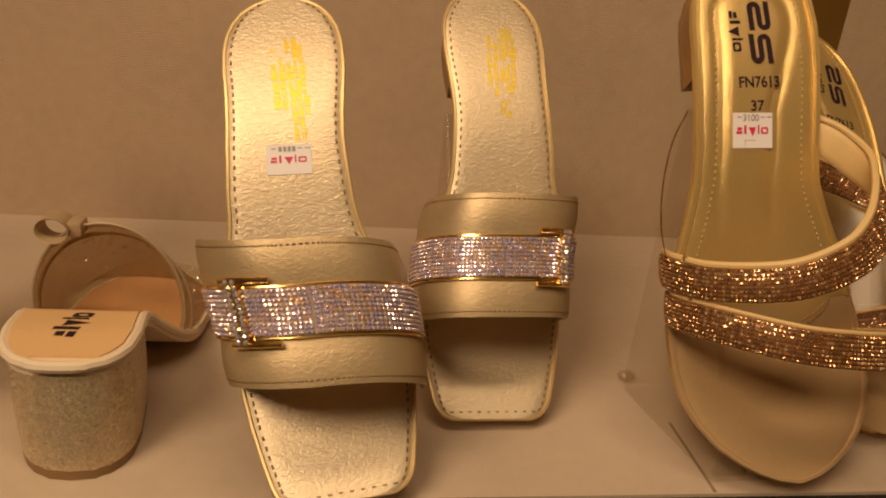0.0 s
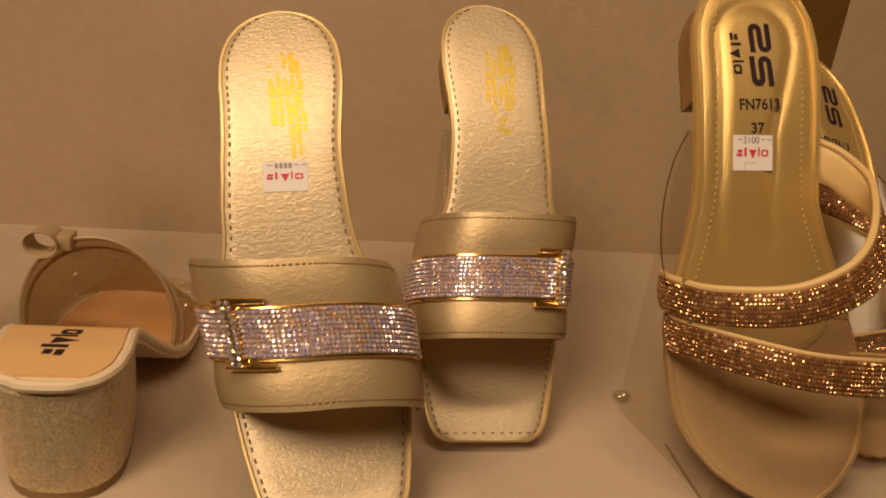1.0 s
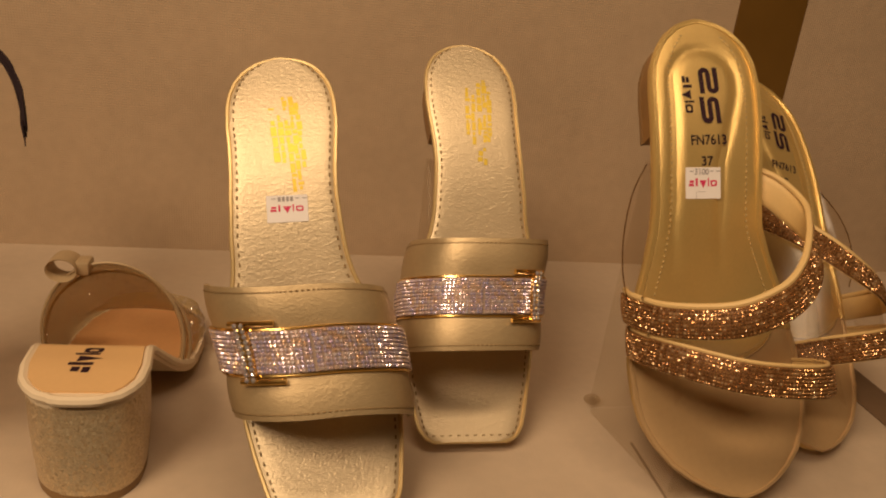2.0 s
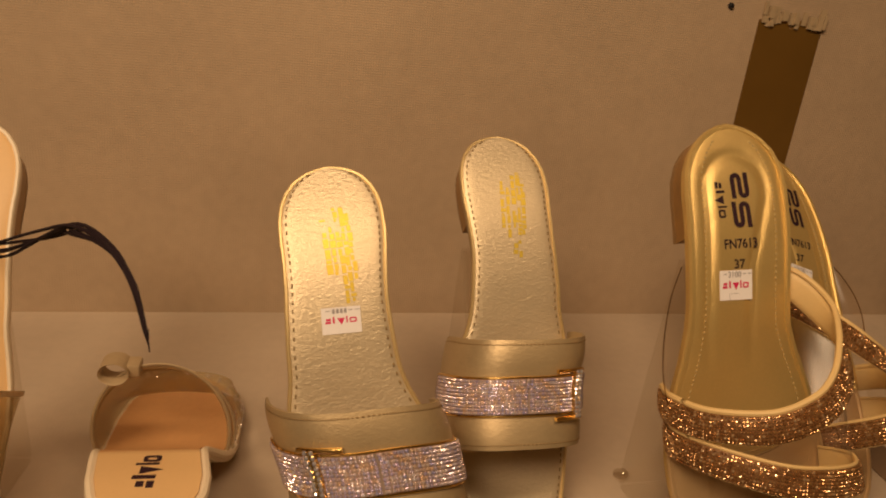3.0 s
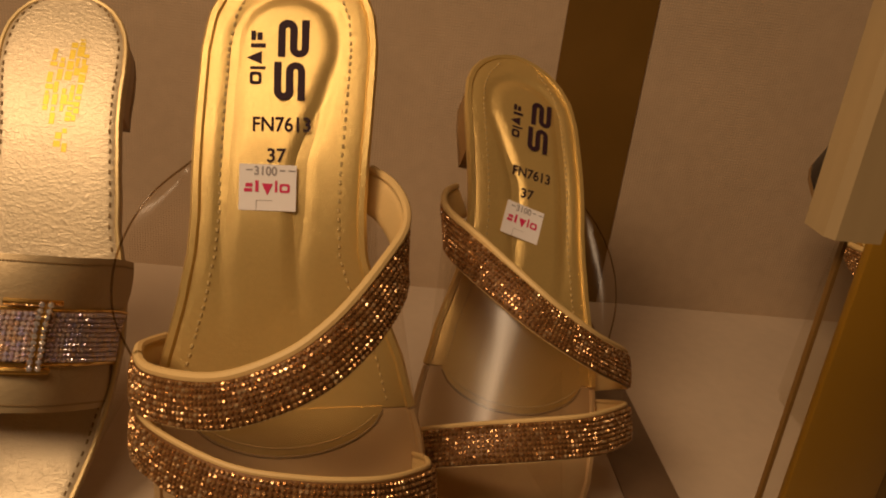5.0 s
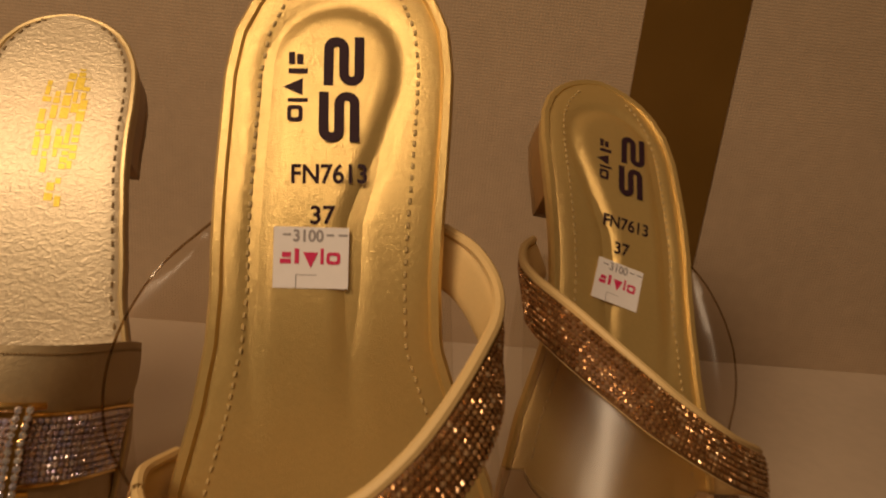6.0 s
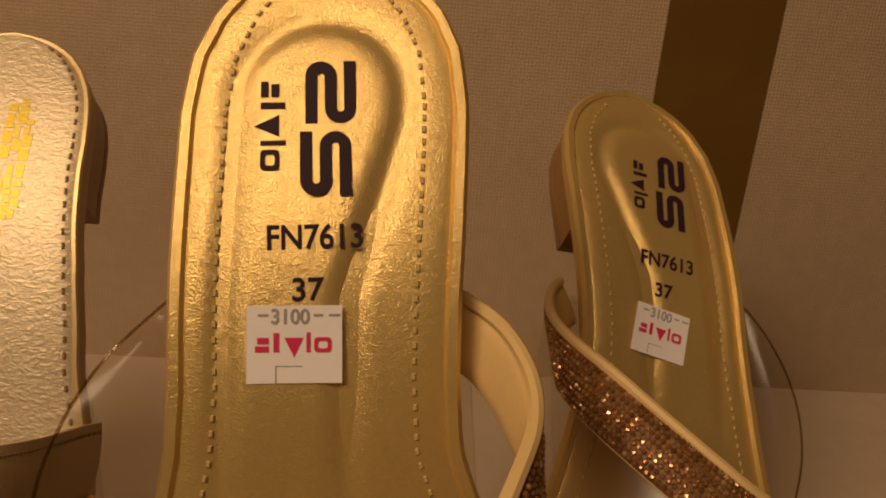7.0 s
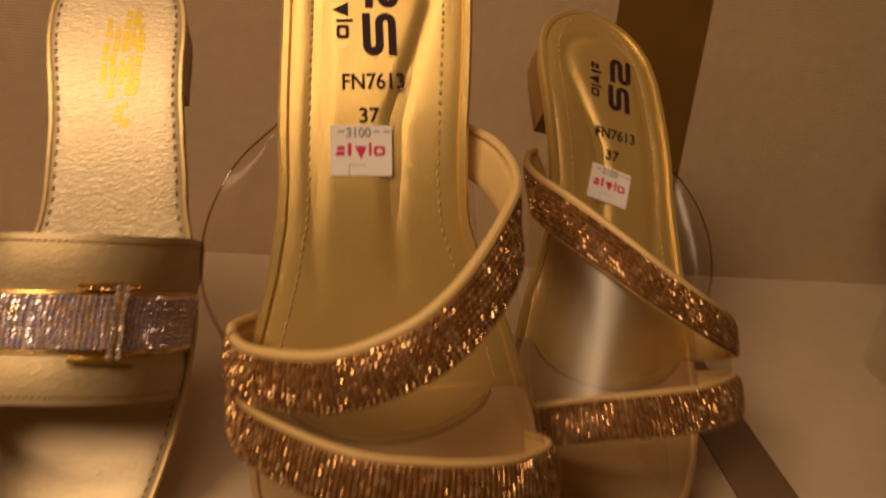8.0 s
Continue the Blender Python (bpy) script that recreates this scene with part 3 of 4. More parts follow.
# ---------------------------------------------------------------- acrylic easels
def easel(toe, heel, across, reach, thick, half=0.022, lip=None):
    """Bent clear sheet: lip at the toe, slope under the sole, leg and foot."""
    m = stand_pose(toe, heel, across)
    ob = new("acrylic_stand", None)
    tagged(ob, "clear bent acrylic shoe stand on the shelf", "shoe stand", group="acrylic stands")
    off = -(thick + 2.6) / 1000
    a, b = m @ Vector((0, 0.022, off)), m @ Vector((0, reach, off))
    wv = m.to_3x3() @ Vector((1, 0, 0))
    wv.z = 0
    wv.normalize()
    fwd = Vector((0, 1, 0))

    def strip(nm, pts):
        bm = bmesh.new()
        t = 0.0015
        rows, rows2 = [], []
        for i, p in enumerate(pts):
            d = (pts[min(i + 1, len(pts) - 1)] - pts[max(i - 1, 0)]).normalized()
            nn = wv.cross(d).normalized() * t
            rows.append([p + wv * (half * s) + nn for s in (-1, -0.5, 0, 0.5, 1)])
            rows2.append([p + wv * (half * s) - nn for s in (-1, -0.5, 0, 0.5, 1)])
        shell(bm, rows, rows2)
        return part(nm, bm, ACRYLIC, ob)

    floor_a, floor_b = Vector((a.x, a.y + 0.004, 0.0020)), Vector((b.x, b.y + 0.012, 0.0020))
    strip("slope", [floor_a + Vector((0, 0, 0.002)), a, a.lerp(b, 0.5), b])
    strip("leg", [b + Vector((0, 0.004, 0)), b.lerp(floor_b, 0.5) + Vector((0, 0.004, 0)), floor_b + Vector((0, 0.002, 0.002))])
    strip("foot", [floor_a - fwd * 0.002, floor_a.lerp(floor_b, 0.5), floor_b])
    if lip:
        for dx, dy in ((-0.0045, 0.001), (0.0030, -0.0005)):
            tab = part("prong", box(bmesh.new(), (-0.0007, -0.0022, 0.0), (0.0007, 0.0022, 0.007), 0.0005), GLINT, ob, "small upright acrylic prong")
            tab.location = lip + Vector((dx, dy, 0))
        bm = bmesh.new()
        bmesh.ops.create_uvsphere(bm, u_segments=20, v_segments=12, radius=0.0045)
        bmesh.ops.scale(bm, vec=(1.25, 1.0, 0.7), verts=bm.verts)
        bump = part("bump", bm, ACRYLIC_EDGE, ob, "moulded clear bump at the corner")
        bump.location = floor_b + Vector((-half + 0.004, 0.008, 0.0025))
    return ob


# ---------------------------------------------------------------- gold slides with a crystal buckle band
SLIDE_HALF = [(0, 21), (1, 24), (2.5, 26.5), (5, 28.8), (9, 30.8), (20, 33.5), (35, 36.5), (50, 38.5), (80, 40), (100, 35.5), (115, 31), (127, 28.5), (141, 27.8), (155, 26.8), (170, 26.5), (185, 27.2), (197, 28), (208, 27.8), (216, 26.5), (223, 23.5), (229, 19), (233, 13), (235, 7), (236, 1)]
SLIDE_CENTRE = [(0, 0), (50, -1), (80, -2), (100, -5.5), (115, -7.5), (140, -7.5), (160, -6.5), (190, -3), (236, 0)]


def arch(last, s, u, half, tall, base):
    """Place on the arch of a strap: s from -1 to 1 across, in millimetres."""
    q = s * math.pi / 2
    w = last.c(u) + half * math.copysign(abs(math.sin(q)) ** 0.72, q)
    return Vector((w, u, last.n(u) + base + tall * max(math.cos(q), 0) ** 0.62))


def slide(toe, heel, across, mirror, sticker):
    last = Last(236, SLIDE_HALF, SLIDE_CENTRE, 8.0, mirror)
    skew = -8.0 if sticker else 1.0
    ob = new("slide_sandal", None)
    tagged(ob, "champagne gold leather slide with crystal band" + (" and white price sticker" if sticker else ", propped toe down"), "sandal", group="gold slides")
    ob.matrix_world = stand_pose(toe, heel, across, 0.236)
    footbed(last, CHAMPAGNE, ob, "insole")
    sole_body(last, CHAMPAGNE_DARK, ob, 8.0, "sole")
    piping(last, GOLD_EDGE, ob, 1.1)
    stitches(last, DARK_THREAD, ob, 3.4, 3.4, close_toe=True)
    block_heel(last, BROWN_HEEL, ob, 56, 8, 14, HEEL_TIP)
    # strap
    half, tall, base = (41.5, 56, -3) if sticker else (39.0, 54, -3)
    lean = 0.0 if sticker else -3.0
    cols = 41

    def edge_low(s):
        return 47.5 + 2.0 * abs(s) ** 2 + skew * s

    def edge_top(s):
        return 105.5 + 7 * abs(s) ** 2.2 + skew * s

    def strap_place(s, k, out=0.0):
        u = edge_low(s) + (edge_top(s) - edge_low(s)) * k
        p = arch(last, s, u, half, tall, base) + Vector((lean, 0, 0))
        d = Vector((math.sin(s * math.pi / 2), 0, max(math.cos(s * math.pi / 2), 0.02))).normalized()
        return (p + d * out) / 1000, d

    ss = [-1 + 2 * j / (cols - 1) for j in range(cols)]
    ks = [i / 14 for i in range(15)]
    puff = lambda k: 1.1 * (math.exp(-((k - 0.80) / 0.14) ** 2) + math.exp(-((k - 0.18) / 0.13) ** 2)) - 0.6 * (1 if k in (0, 1) else 0)
    bm = bmesh.new()
    shell(bm, [[strap_place(s, k, 0.9 + puff(k))[0] for s in ss] for k in ks], [[strap_place(s, k, -1.0)[0] for s in ss] for k in ks])
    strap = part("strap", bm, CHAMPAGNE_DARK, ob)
    for k, nm in ((0.045, "hem"), (0.955, "hem")):
        path = [strap_place(s, k, 1.2)[0] for s in ss]
        verts, faces = [], []
        for p, q in zip(spline(path, 110), spline(path, 110)[1:]):
            d = (q - p)
            sd = Vector((0, 0.0004, 0))
            z = Vector((0, 0, 0.0004))
            b0 = len(verts)
            a0, a1 = p + d * 0.2, p + d * 0.75
            verts += [a0 - sd, a0 + sd, a1 + sd, a1 - sd, a0 - sd * 0.4 + z, a0 + sd * 0.4 + z, a1 + sd * 0.4 + z, a1 - sd * 0.4 + z]
            faces += [(b0 + 4, b0 + 5, b0 + 6, b0 + 7), (b0, b0 + 1, b0 + 5, b0 + 4), (b0 + 2, b0 + 3, b0 + 7, b0 + 6), (b0, b0 + 4, b0 + 7, b0 + 3), (b0 + 1, b0 + 2, b0 + 6, b0 + 5)]
        tagged(raw_part("stitching", [tuple(v) for v in verts], faces, DARK_THREAD, strap), kind="stuff")
    # crystal band
    lo, hi = (0.345, 0.665) if sticker else (0.318, 0.640)
    bm = bmesh.new()
    bk = [lo + (hi - lo) * i / 6 for i in range(7)]
    shell(bm, [[strap_place(s, k, 3.0)[0] for s in ss] for k in bk], [[strap_place(s, k, 0.6)[0] for s in ss] for k in bk])
    band = part("crystal_band", bm, CRYSTAL_BED, ob, "band of iridescent crystals")
    rows = []
    nrow, ncol = 10, 82
    base_path = [[strap_place(-0.985 + 1.97 * j / 400, lo + (hi - lo) * (i + 0.5) / nrow, 3.0) for j in range(401)] for i in range(nrow)]
    for path in base_path:
        lengths = [0.0]
        for a, b in zip(path, path[1:]):
            lengths.append(lengths[-1] + (b[0] - a[0]).length)
        j = 0
        for m in range(ncol):
            want = lengths[-1] * (m + 0.5) / ncol
            while lengths[j] < want:
                j += 1
            rows.append((path[j][0], path[j][1], Vector((0, 1, 0))))
    v, f = stones(rows, 0.00100, 3 + sticker, 0.09)
    tagged(raw_part("crystal_paving", v, f, CRYSTALS, band), kind="stuff")
    for k in (lo - 0.012, hi + 0.012):
        bm = bmesh.new()
        tube(bm, [strap_place(s, k, 2.4)[0] for s in ss], 0.0007, 6)
        part("gold_chain_edge", bm, METAL_GOLD, band)
    # buckle: two gold bars and an upright crystal bar
    side = last.side
    bs = -0.36 * side
    buckle = part("buckle", tube(bmesh.new(), spline([strap_place(bs + side * d, hi + 0.055, 4.2)[0] for d in (-0.10, 0.0, 0.12, 0.22)], 12), 0.0013, 8), METAL_GOLD, ob, "polished gold buckle")
    part("buckle_bar", tube(bmesh.new(), spline([strap_place(bs + side * d, lo - 0.055, 4.2)[0] for d in (-0.10, 0.0, 0.12, 0.22)], 12), 0.0013, 8), METAL_GOLD, buckle)
    bm = bmesh.new()
    prong_k = [lo - 0.05 + (hi - lo + 0.10) * i / 8 for i in range(9)]
    shell(bm, [[strap_place(bs + d, k, 6.2)[0] for d in (-0.035, -0.02, 0.02, 0.035)] for k in prong_k], [[strap_place(bs + d, k, 4.0)[0] for d in (-0.04, -0.02, 0.02, 0.04)] for k in prong_k])
    prong = part("buckle_prong", bm, METAL_GOLD, buckle)
    rows = [(strap_place(bs + d, k, 6.2)[0], strap_place(bs + d, k)[1], Vector((0, 1, 0))) for d in (-0.024, 0.024) for k in (lo - 0.04 + (hi - lo + 0.08) * i / 10 for i in range(11))]
    v, f = stones(rows, 0.0012, 9)
    tagged(raw_part("crystal_paving", v, f, stone_white, prong), kind="stuff")
    # worn gold foil mark: plain broken bars
    rng = random.Random(21 + sticker)
    shapes = []
    for col, (x, y0, y1) in enumerate(((-14, 176, 206), (-9.5, 170, 202), (-5.0, 160, 212), (-1.0, 158, 212), (2.5, 172, 208))):
        y = y0
        while y < y1:
            ln = rng.uniform(1.5, 5.5)
            if rng.random() < 0.85:
                shapes.append(bar(x + rng.uniform(-0.4, 0.4), y, x + rng.uniform(2.0, 3.8), min(y + ln, y1), 2))
            y += ln + rng.uniform(0.2, 1.0)
    v, f = merged(shapes)
    cx = last.c(185)
    tagged(decal(last, [(a * 0.8, b) for a, b in v], f, FOIL, ob, "foil_mark", 6 + cx, 0, 0.15, 0.0, "worn gold foil mark"), kind="stuff")
    if sticker:
        price_sticker(last, ob, -16.5, 146, 20.5, 13.5, -4.0, "")
    return ob


stone_white = stone_material("white_crystals", [(0.80, 0.76, 0.72), (0.66, 0.62, 0.70), (0.90, 0.86, 0.80)])
SLIDE_A = ((0.025, 0.345, 0.0095), (-0.014, 0.479, 0.203), (1, 0, 0.03))
SLIDE_B = ((0.100, 0.405, 0.0095), (0.098, 0.537, 0.211), (1, 0, 0.0))
slide(*SLIDE_A, False, True)
slide(*SLIDE_B, True, False)
easel(*SLIDE_A, 0.168, 8.9)
easel(*SLIDE_B, 0.168, 8.9)

# ---------------------------------------------------------------- gold mules with topaz crystal straps and clear vamp
MULE_HALF = [(6, 1), (8, 10), (12, 19), (18, 28), (26, 36.5), (36, 43), (48, 47.5), (62, 49), (80, 48.5), (110, 43), (133, 35), (149, 30.8), (165, 29.8), (196, 30.3), (225, 30.5), (238, 29), (248, 25), (255, 19.5), (260, 12.5), (262.5, 6), (263.5, 1)]
MULE_CENTRE = [(6, 3), (60, -2), (100, -5), (146, -6.5), (180, -4.5), (215, -1.5), (245, 0.5), (263, 1)]
UPPER = [(-50, 112, -14), (-55, 109, 4), (-46, 103, 26), (-20, 101, 45), (4, 108, 50), (20, 119, 46), (32, 133, 35), (38, 146, 21), (37.5, 158, 9), (33, 168, 0), (25, 175, -8)]
LOWER = [(-50, 94, -12), (-55, 91, 4), (-46, 85, 25), (-20, 75, 43), (5, 70, 45), (29, 67, 37), (45, 66, 18), (47, 66, 4), (43, 66, -8)]
# the other foot's straps sit nearer the toe
UPPER_FORWARD = [(w, u - 12 + 13 * i / 10, n - 2) for i, (w, u, n) in enumerate(UPPER)]
LOWER_FORWARD = [(w, u - 15, n - 2) for w, u, n in LOWER]


def strap_frames(points, side, flare, steps=90):
    path = spline([(side * w, u, n) for w, u, n in points], steps)
    out = []
    for i, p in enumerate(path):
        t = (path[min(i + 1, steps)] - path[max(i - 1, 0)]).normalized()
        k = min(max((i / steps - 0.52) / 0.30, 0), 1)
        radial = Vector((p.x, 0, p.z + 12 - flare * k * k * (3 - 2 * k))).normalized()
        wide = t.cross(radial).normalized()
        nrm = wide.cross(t).normalized()
        if nrm.dot(radial) < 0:
            nrm = -nrm
        out.append((p, t, wide, nrm))
    return out


def mule(toe, heel, across, mirror, turn, heel_mat=None, lettered=None, label="yellow gold mule with brown crystal straps and clear vamp", straps=(UPPER, LOWER), flap=1.0, tall=13, slim=1.0):
    last = Last(263.5, [(u, w * (slim if u < 100 else 1 - (1 - slim) * max(0, (149 - u) / 49))) for u, w in MULE_HALF], MULE_CENTRE, 8.0, mirror, 6, True)
    side = last.side
    ob = new("mule_sandal", None)
    tagged(ob, label, "sandal", group="gold mules")
    ob.matrix_world = stand_pose(toe, heel, across, 0.2635)
    footbed(last, YELLOW_GOLD, ob, "insole", a=92, steps=110, cols=61)
    footbed(last, TAN_FOOTBED, ob, "forefoot", a=6.2, b=91.6, steps=50)
    sole_body(last, YELLOW_GOLD, ob, 7.0, "sole")
    piping(last, YELLOW_GOLD, ob, 2.0, a=92)
    piping(last, TAN_FOOTBED, ob, 1.6, b=91)
    stitches(last, LIGHT_THREAD, ob, 8.5, 2.6, a=95)
    block_heel(last, heel_mat or BROWN_HEEL, ob, 62, 7, tall, HEEL_TIP)
    # rounded front end of the padded footbed, with its stitching
    front = lambda w: 92 - 17 * max(0, 1 - (w / 35.5) ** 2) ** 0.6
    ws = [-35.2 + 70.4 * j / 28 for j in range(29)]
    cw = last.c(92)
    top = [[last.at(92.4 + (front(w) - 92.4) * k / 5, cw + w, 0.5 - 0.5 * (k == 5)) for w in ws] for k in range(6)]
    bm = bmesh.new()
    shell(bm, top, [[p - Vector((0, 0, 0.0012)) for p in r] for r in top])
    tongue = part("footbed_front", bm, YELLOW_GOLD, ob)
    part("footbed_seam", tube(bmesh.new(), [last.at(front(w) - 0.3, cw + w, 0.2) for w in ws], 0.0005, 6), DARK_THREAD, tongue)
    verts, faces = [], []
    path = spline([last.at(front(w * 0.93) + 3.0, cw + w * 0.93, 0.7) for w in ws], 60)
    for p, q in zip(path, path[1:]):
        d, k = (q - p), len(verts)
        sd = d.cross(Vector((0, 0, 1))).normalized() * 0.0004
        verts += [tuple(v) for v in (p + d * 0.2 - sd, p + d * 0.8 - sd, p + d * 0.8 + sd, p + d * 0.2 + sd, p + d * 0.5 + Vector((0, 0, 0.0004)))]
        faces += [(k, k + 1, k + 4), (k + 1, k + 2, k + 4), (k + 2, k + 3, k + 4), (k + 3, k, k + 4)]
    tagged(raw_part("stitching", verts, faces, LIGHT_THREAD, tongue), kind="stuff")
    # straps
    for nm, pts, seed, flare in (("upper_strap", straps[0], 31, 44), ("lower_strap", straps[1], 57, 0)):
        fr = strap_frames(pts, side, flare)
        hw = 7.6
        cols = [-1, -0.85, -0.5, 0, 0.5, 0.85, 1]
        top = [[(p + wd * (hw * c) + nr * (1.6 * math.sqrt(max(0, 1 - abs(c) ** 3)))) / 1000 for c in cols] for p, t, wd, nr in fr]
        low = [[(p + wd * (hw * c) - nr * (1.3 * math.sqrt(max(0, 1 - abs(c) ** 4)) + 0.2)) / 1000 for c in cols] for p, t, wd, nr in fr]
        bm = bmesh.new()
        shell(bm, low, [[(p + wd * (hw * c) + nr * 0.2) / 1000 for c in cols] for p, t, wd, nr in fr])
        strap = part(nm, bm, CREAM, ob, "strap with cream lining")
        bm = bmesh.new()
        shell(bm, top, [[(p + wd * (hw * 0.97 * c) + nr * 0.25) / 1000 for c in cols] for p, t, wd, nr in fr])
        part("crystal_bed", bm, TOPAZ_BED, strap, "brown backing under the crystals")
        up = 1 if fr[45][2].y > 0 else -1
        roll = 1.7 if nm == "upper_strap" else 1.0
        path = [(p + wd * (up * (hw + roll * 0.5)) - nr * 0.5) / 1000 for p, t, wd, nr in fr]
        part("rolled_edge", tube(bmesh.new(), path, roll / 1000, 8), CREAM, strap, "rolled cream lining edge")
        rows, run, want = [], 0.0, 0.0
        for (p, t, wd, nr), (q, *_rest) in zip(fr, fr[1:]):
            seg = (q - p).length
            while want < run + seg:
                k = (want - run) / seg
                b = p.lerp(q, k)
                for r in range(8):
                    c = -0.94 + 1.88 * (r + 0.5) / 8
                    rows.append(((b + wd * (hw * c) + nr * (1.6 * math.sqrt(max(0, 1 - abs(c) ** 3)))) / 1000, (nr + wd * c * 0.5).normalized(), wd))
                want += 1.75
            run += seg
        v, f = stones(rows, 0.00086, seed)
        tagged(raw_part("crystal_paving", v, f, TOPAZ, strap), kind="stuff")
    # clear film between the straps
    low_path = spline([(side * w, u, n - 2.4) for w, u, n in straps[1]], 40)[4:-4]
    up_path = spline([(side * w, u, n - 2.4) for w, u, n in straps[0][:8]], 40)[4:-2]
    top = []
    for i in range(25):
        p, q = low_path[i * (len(low_path) - 1) // 24], up_path[i * (len(up_path) - 1) // 24]
        top.append([p.lerp(q, k / 6) / 1000 for k in range(7)])
    bm = bmesh.new()
    shell(bm, top, [[p - Vector((0, 0, 0.0006)) for p in r] for r in top])
    part("clear_vamp", bm, PVC, ob, "clear plastic vamp").visible_shadow = False
    # clear side wing from the straps towards the heel
    rim = spline([(side * w / 1000, u / 1000, n / 1000) for w, u, n in ((-56, 112, 4), (-61, 130, 12), (-59, 150, 14), (-50, 170, 9), (-36, 186, -1))], 24)
    root = [last.edge(112 + 74 * i / 24, -side, 0.5, -3) for i in range(25)]
    rim = [a.lerp(b, flap) for a, b in zip(root, rim)]
    rows = [[a.lerp(b, k / 5) + Vector((0, 0, 0.004 * math.sin(math.pi * k / 5))) for k in range(6)] for a, b in zip(root, rim)]
    bm = bmesh.new()
    shell(bm, rows, [[p - Vector((0, 0, 0.0006)) for p in r] for r in rows])
    wing = part("clear_wing", bm, PVC_WING, ob, "clear plastic side wing")
    wing.visible_shadow = False
    part("wing_edge", tube(bmesh.new(), rim, 0.0004, 6), PVC_EDGE, wing)
    if lettered:
        # prints on the footbed: plain dark mark, code and size, price sticker
        sh = lambda w, u, shape, mat, nm, lab="": decal(last, shape[0], shape[1], mat, ob, nm, w, u, 0.12, turn, lab, True)
        x0, dy, up_dy = lettered[0], lettered[1], lettered[5]
        mark = merged([wave_band(0, 0, 11.2, 14.6, 2.7, True), wave_band(1.2, 16.4, 11.2, 14.6, 2.7, False)])
        tagged(sh(x0 + 10.2, 205 + up_dy, mark, INK, "dark_mark", "dark printed mark of two bent bands"), kind="stuff")
        sh(x0 + 1.8, 211 + up_dy, plain_mark(20.5, 5.6, True), INK, "small_mark", "small row of dark printed shapes")
        sh(x0 + 2.8, 193.5 + dy, text_shape("FN7613", 5.6, 20.5), INK, "printed_code")
        sh(x0 + 7.8, 182.3 + dy, text_shape("37", 5.2, 6.8), INK, "printed_size")
        price_sticker(last, ob, x0 - 2.6 + lettered[2], 165.5 + dy + lettered[4], 20.2, 16.5, lettered[3], "3100", True)
    return ob


MULE_A = ((0.236, 0.345, 0.0085), (0.209, 0.461, 0.243), (1, 0, 0.0))
MULE_B = ((0.315, 0.385, 0.0085), (0.319, 0.575, 0.200), (1, 0.15, -0.147))
mule(*MULE_A, False, -1.0, lettered=(-17.0, 0, 0, -2.5, 0, 0))
mule(*MULE_B, True, -5.0, lettered=(-8, -6, 1, -10, -2, -2), straps=(UPPER_FORWARD, LOWER_FORWARD), flap=0.62, slim=0.91)
easel(*MULE_A, 0.185, 7.9, 0.030, Vector((0.229, 0.372, 0.0005)))
easel(*MULE_B, 0.185, 7.9, 0.030)
MULE_C = ((0.545, 0.415, 0.0085), (0.548, 0.602, 0.184), (1, 0, 0.0))
mule(*MULE_C, True, 0.0, BLACK_HEEL, None, "gold mule with black heel behind the glass divider", tall=26)
easel(*MULE_C, 0.185, 7.9)

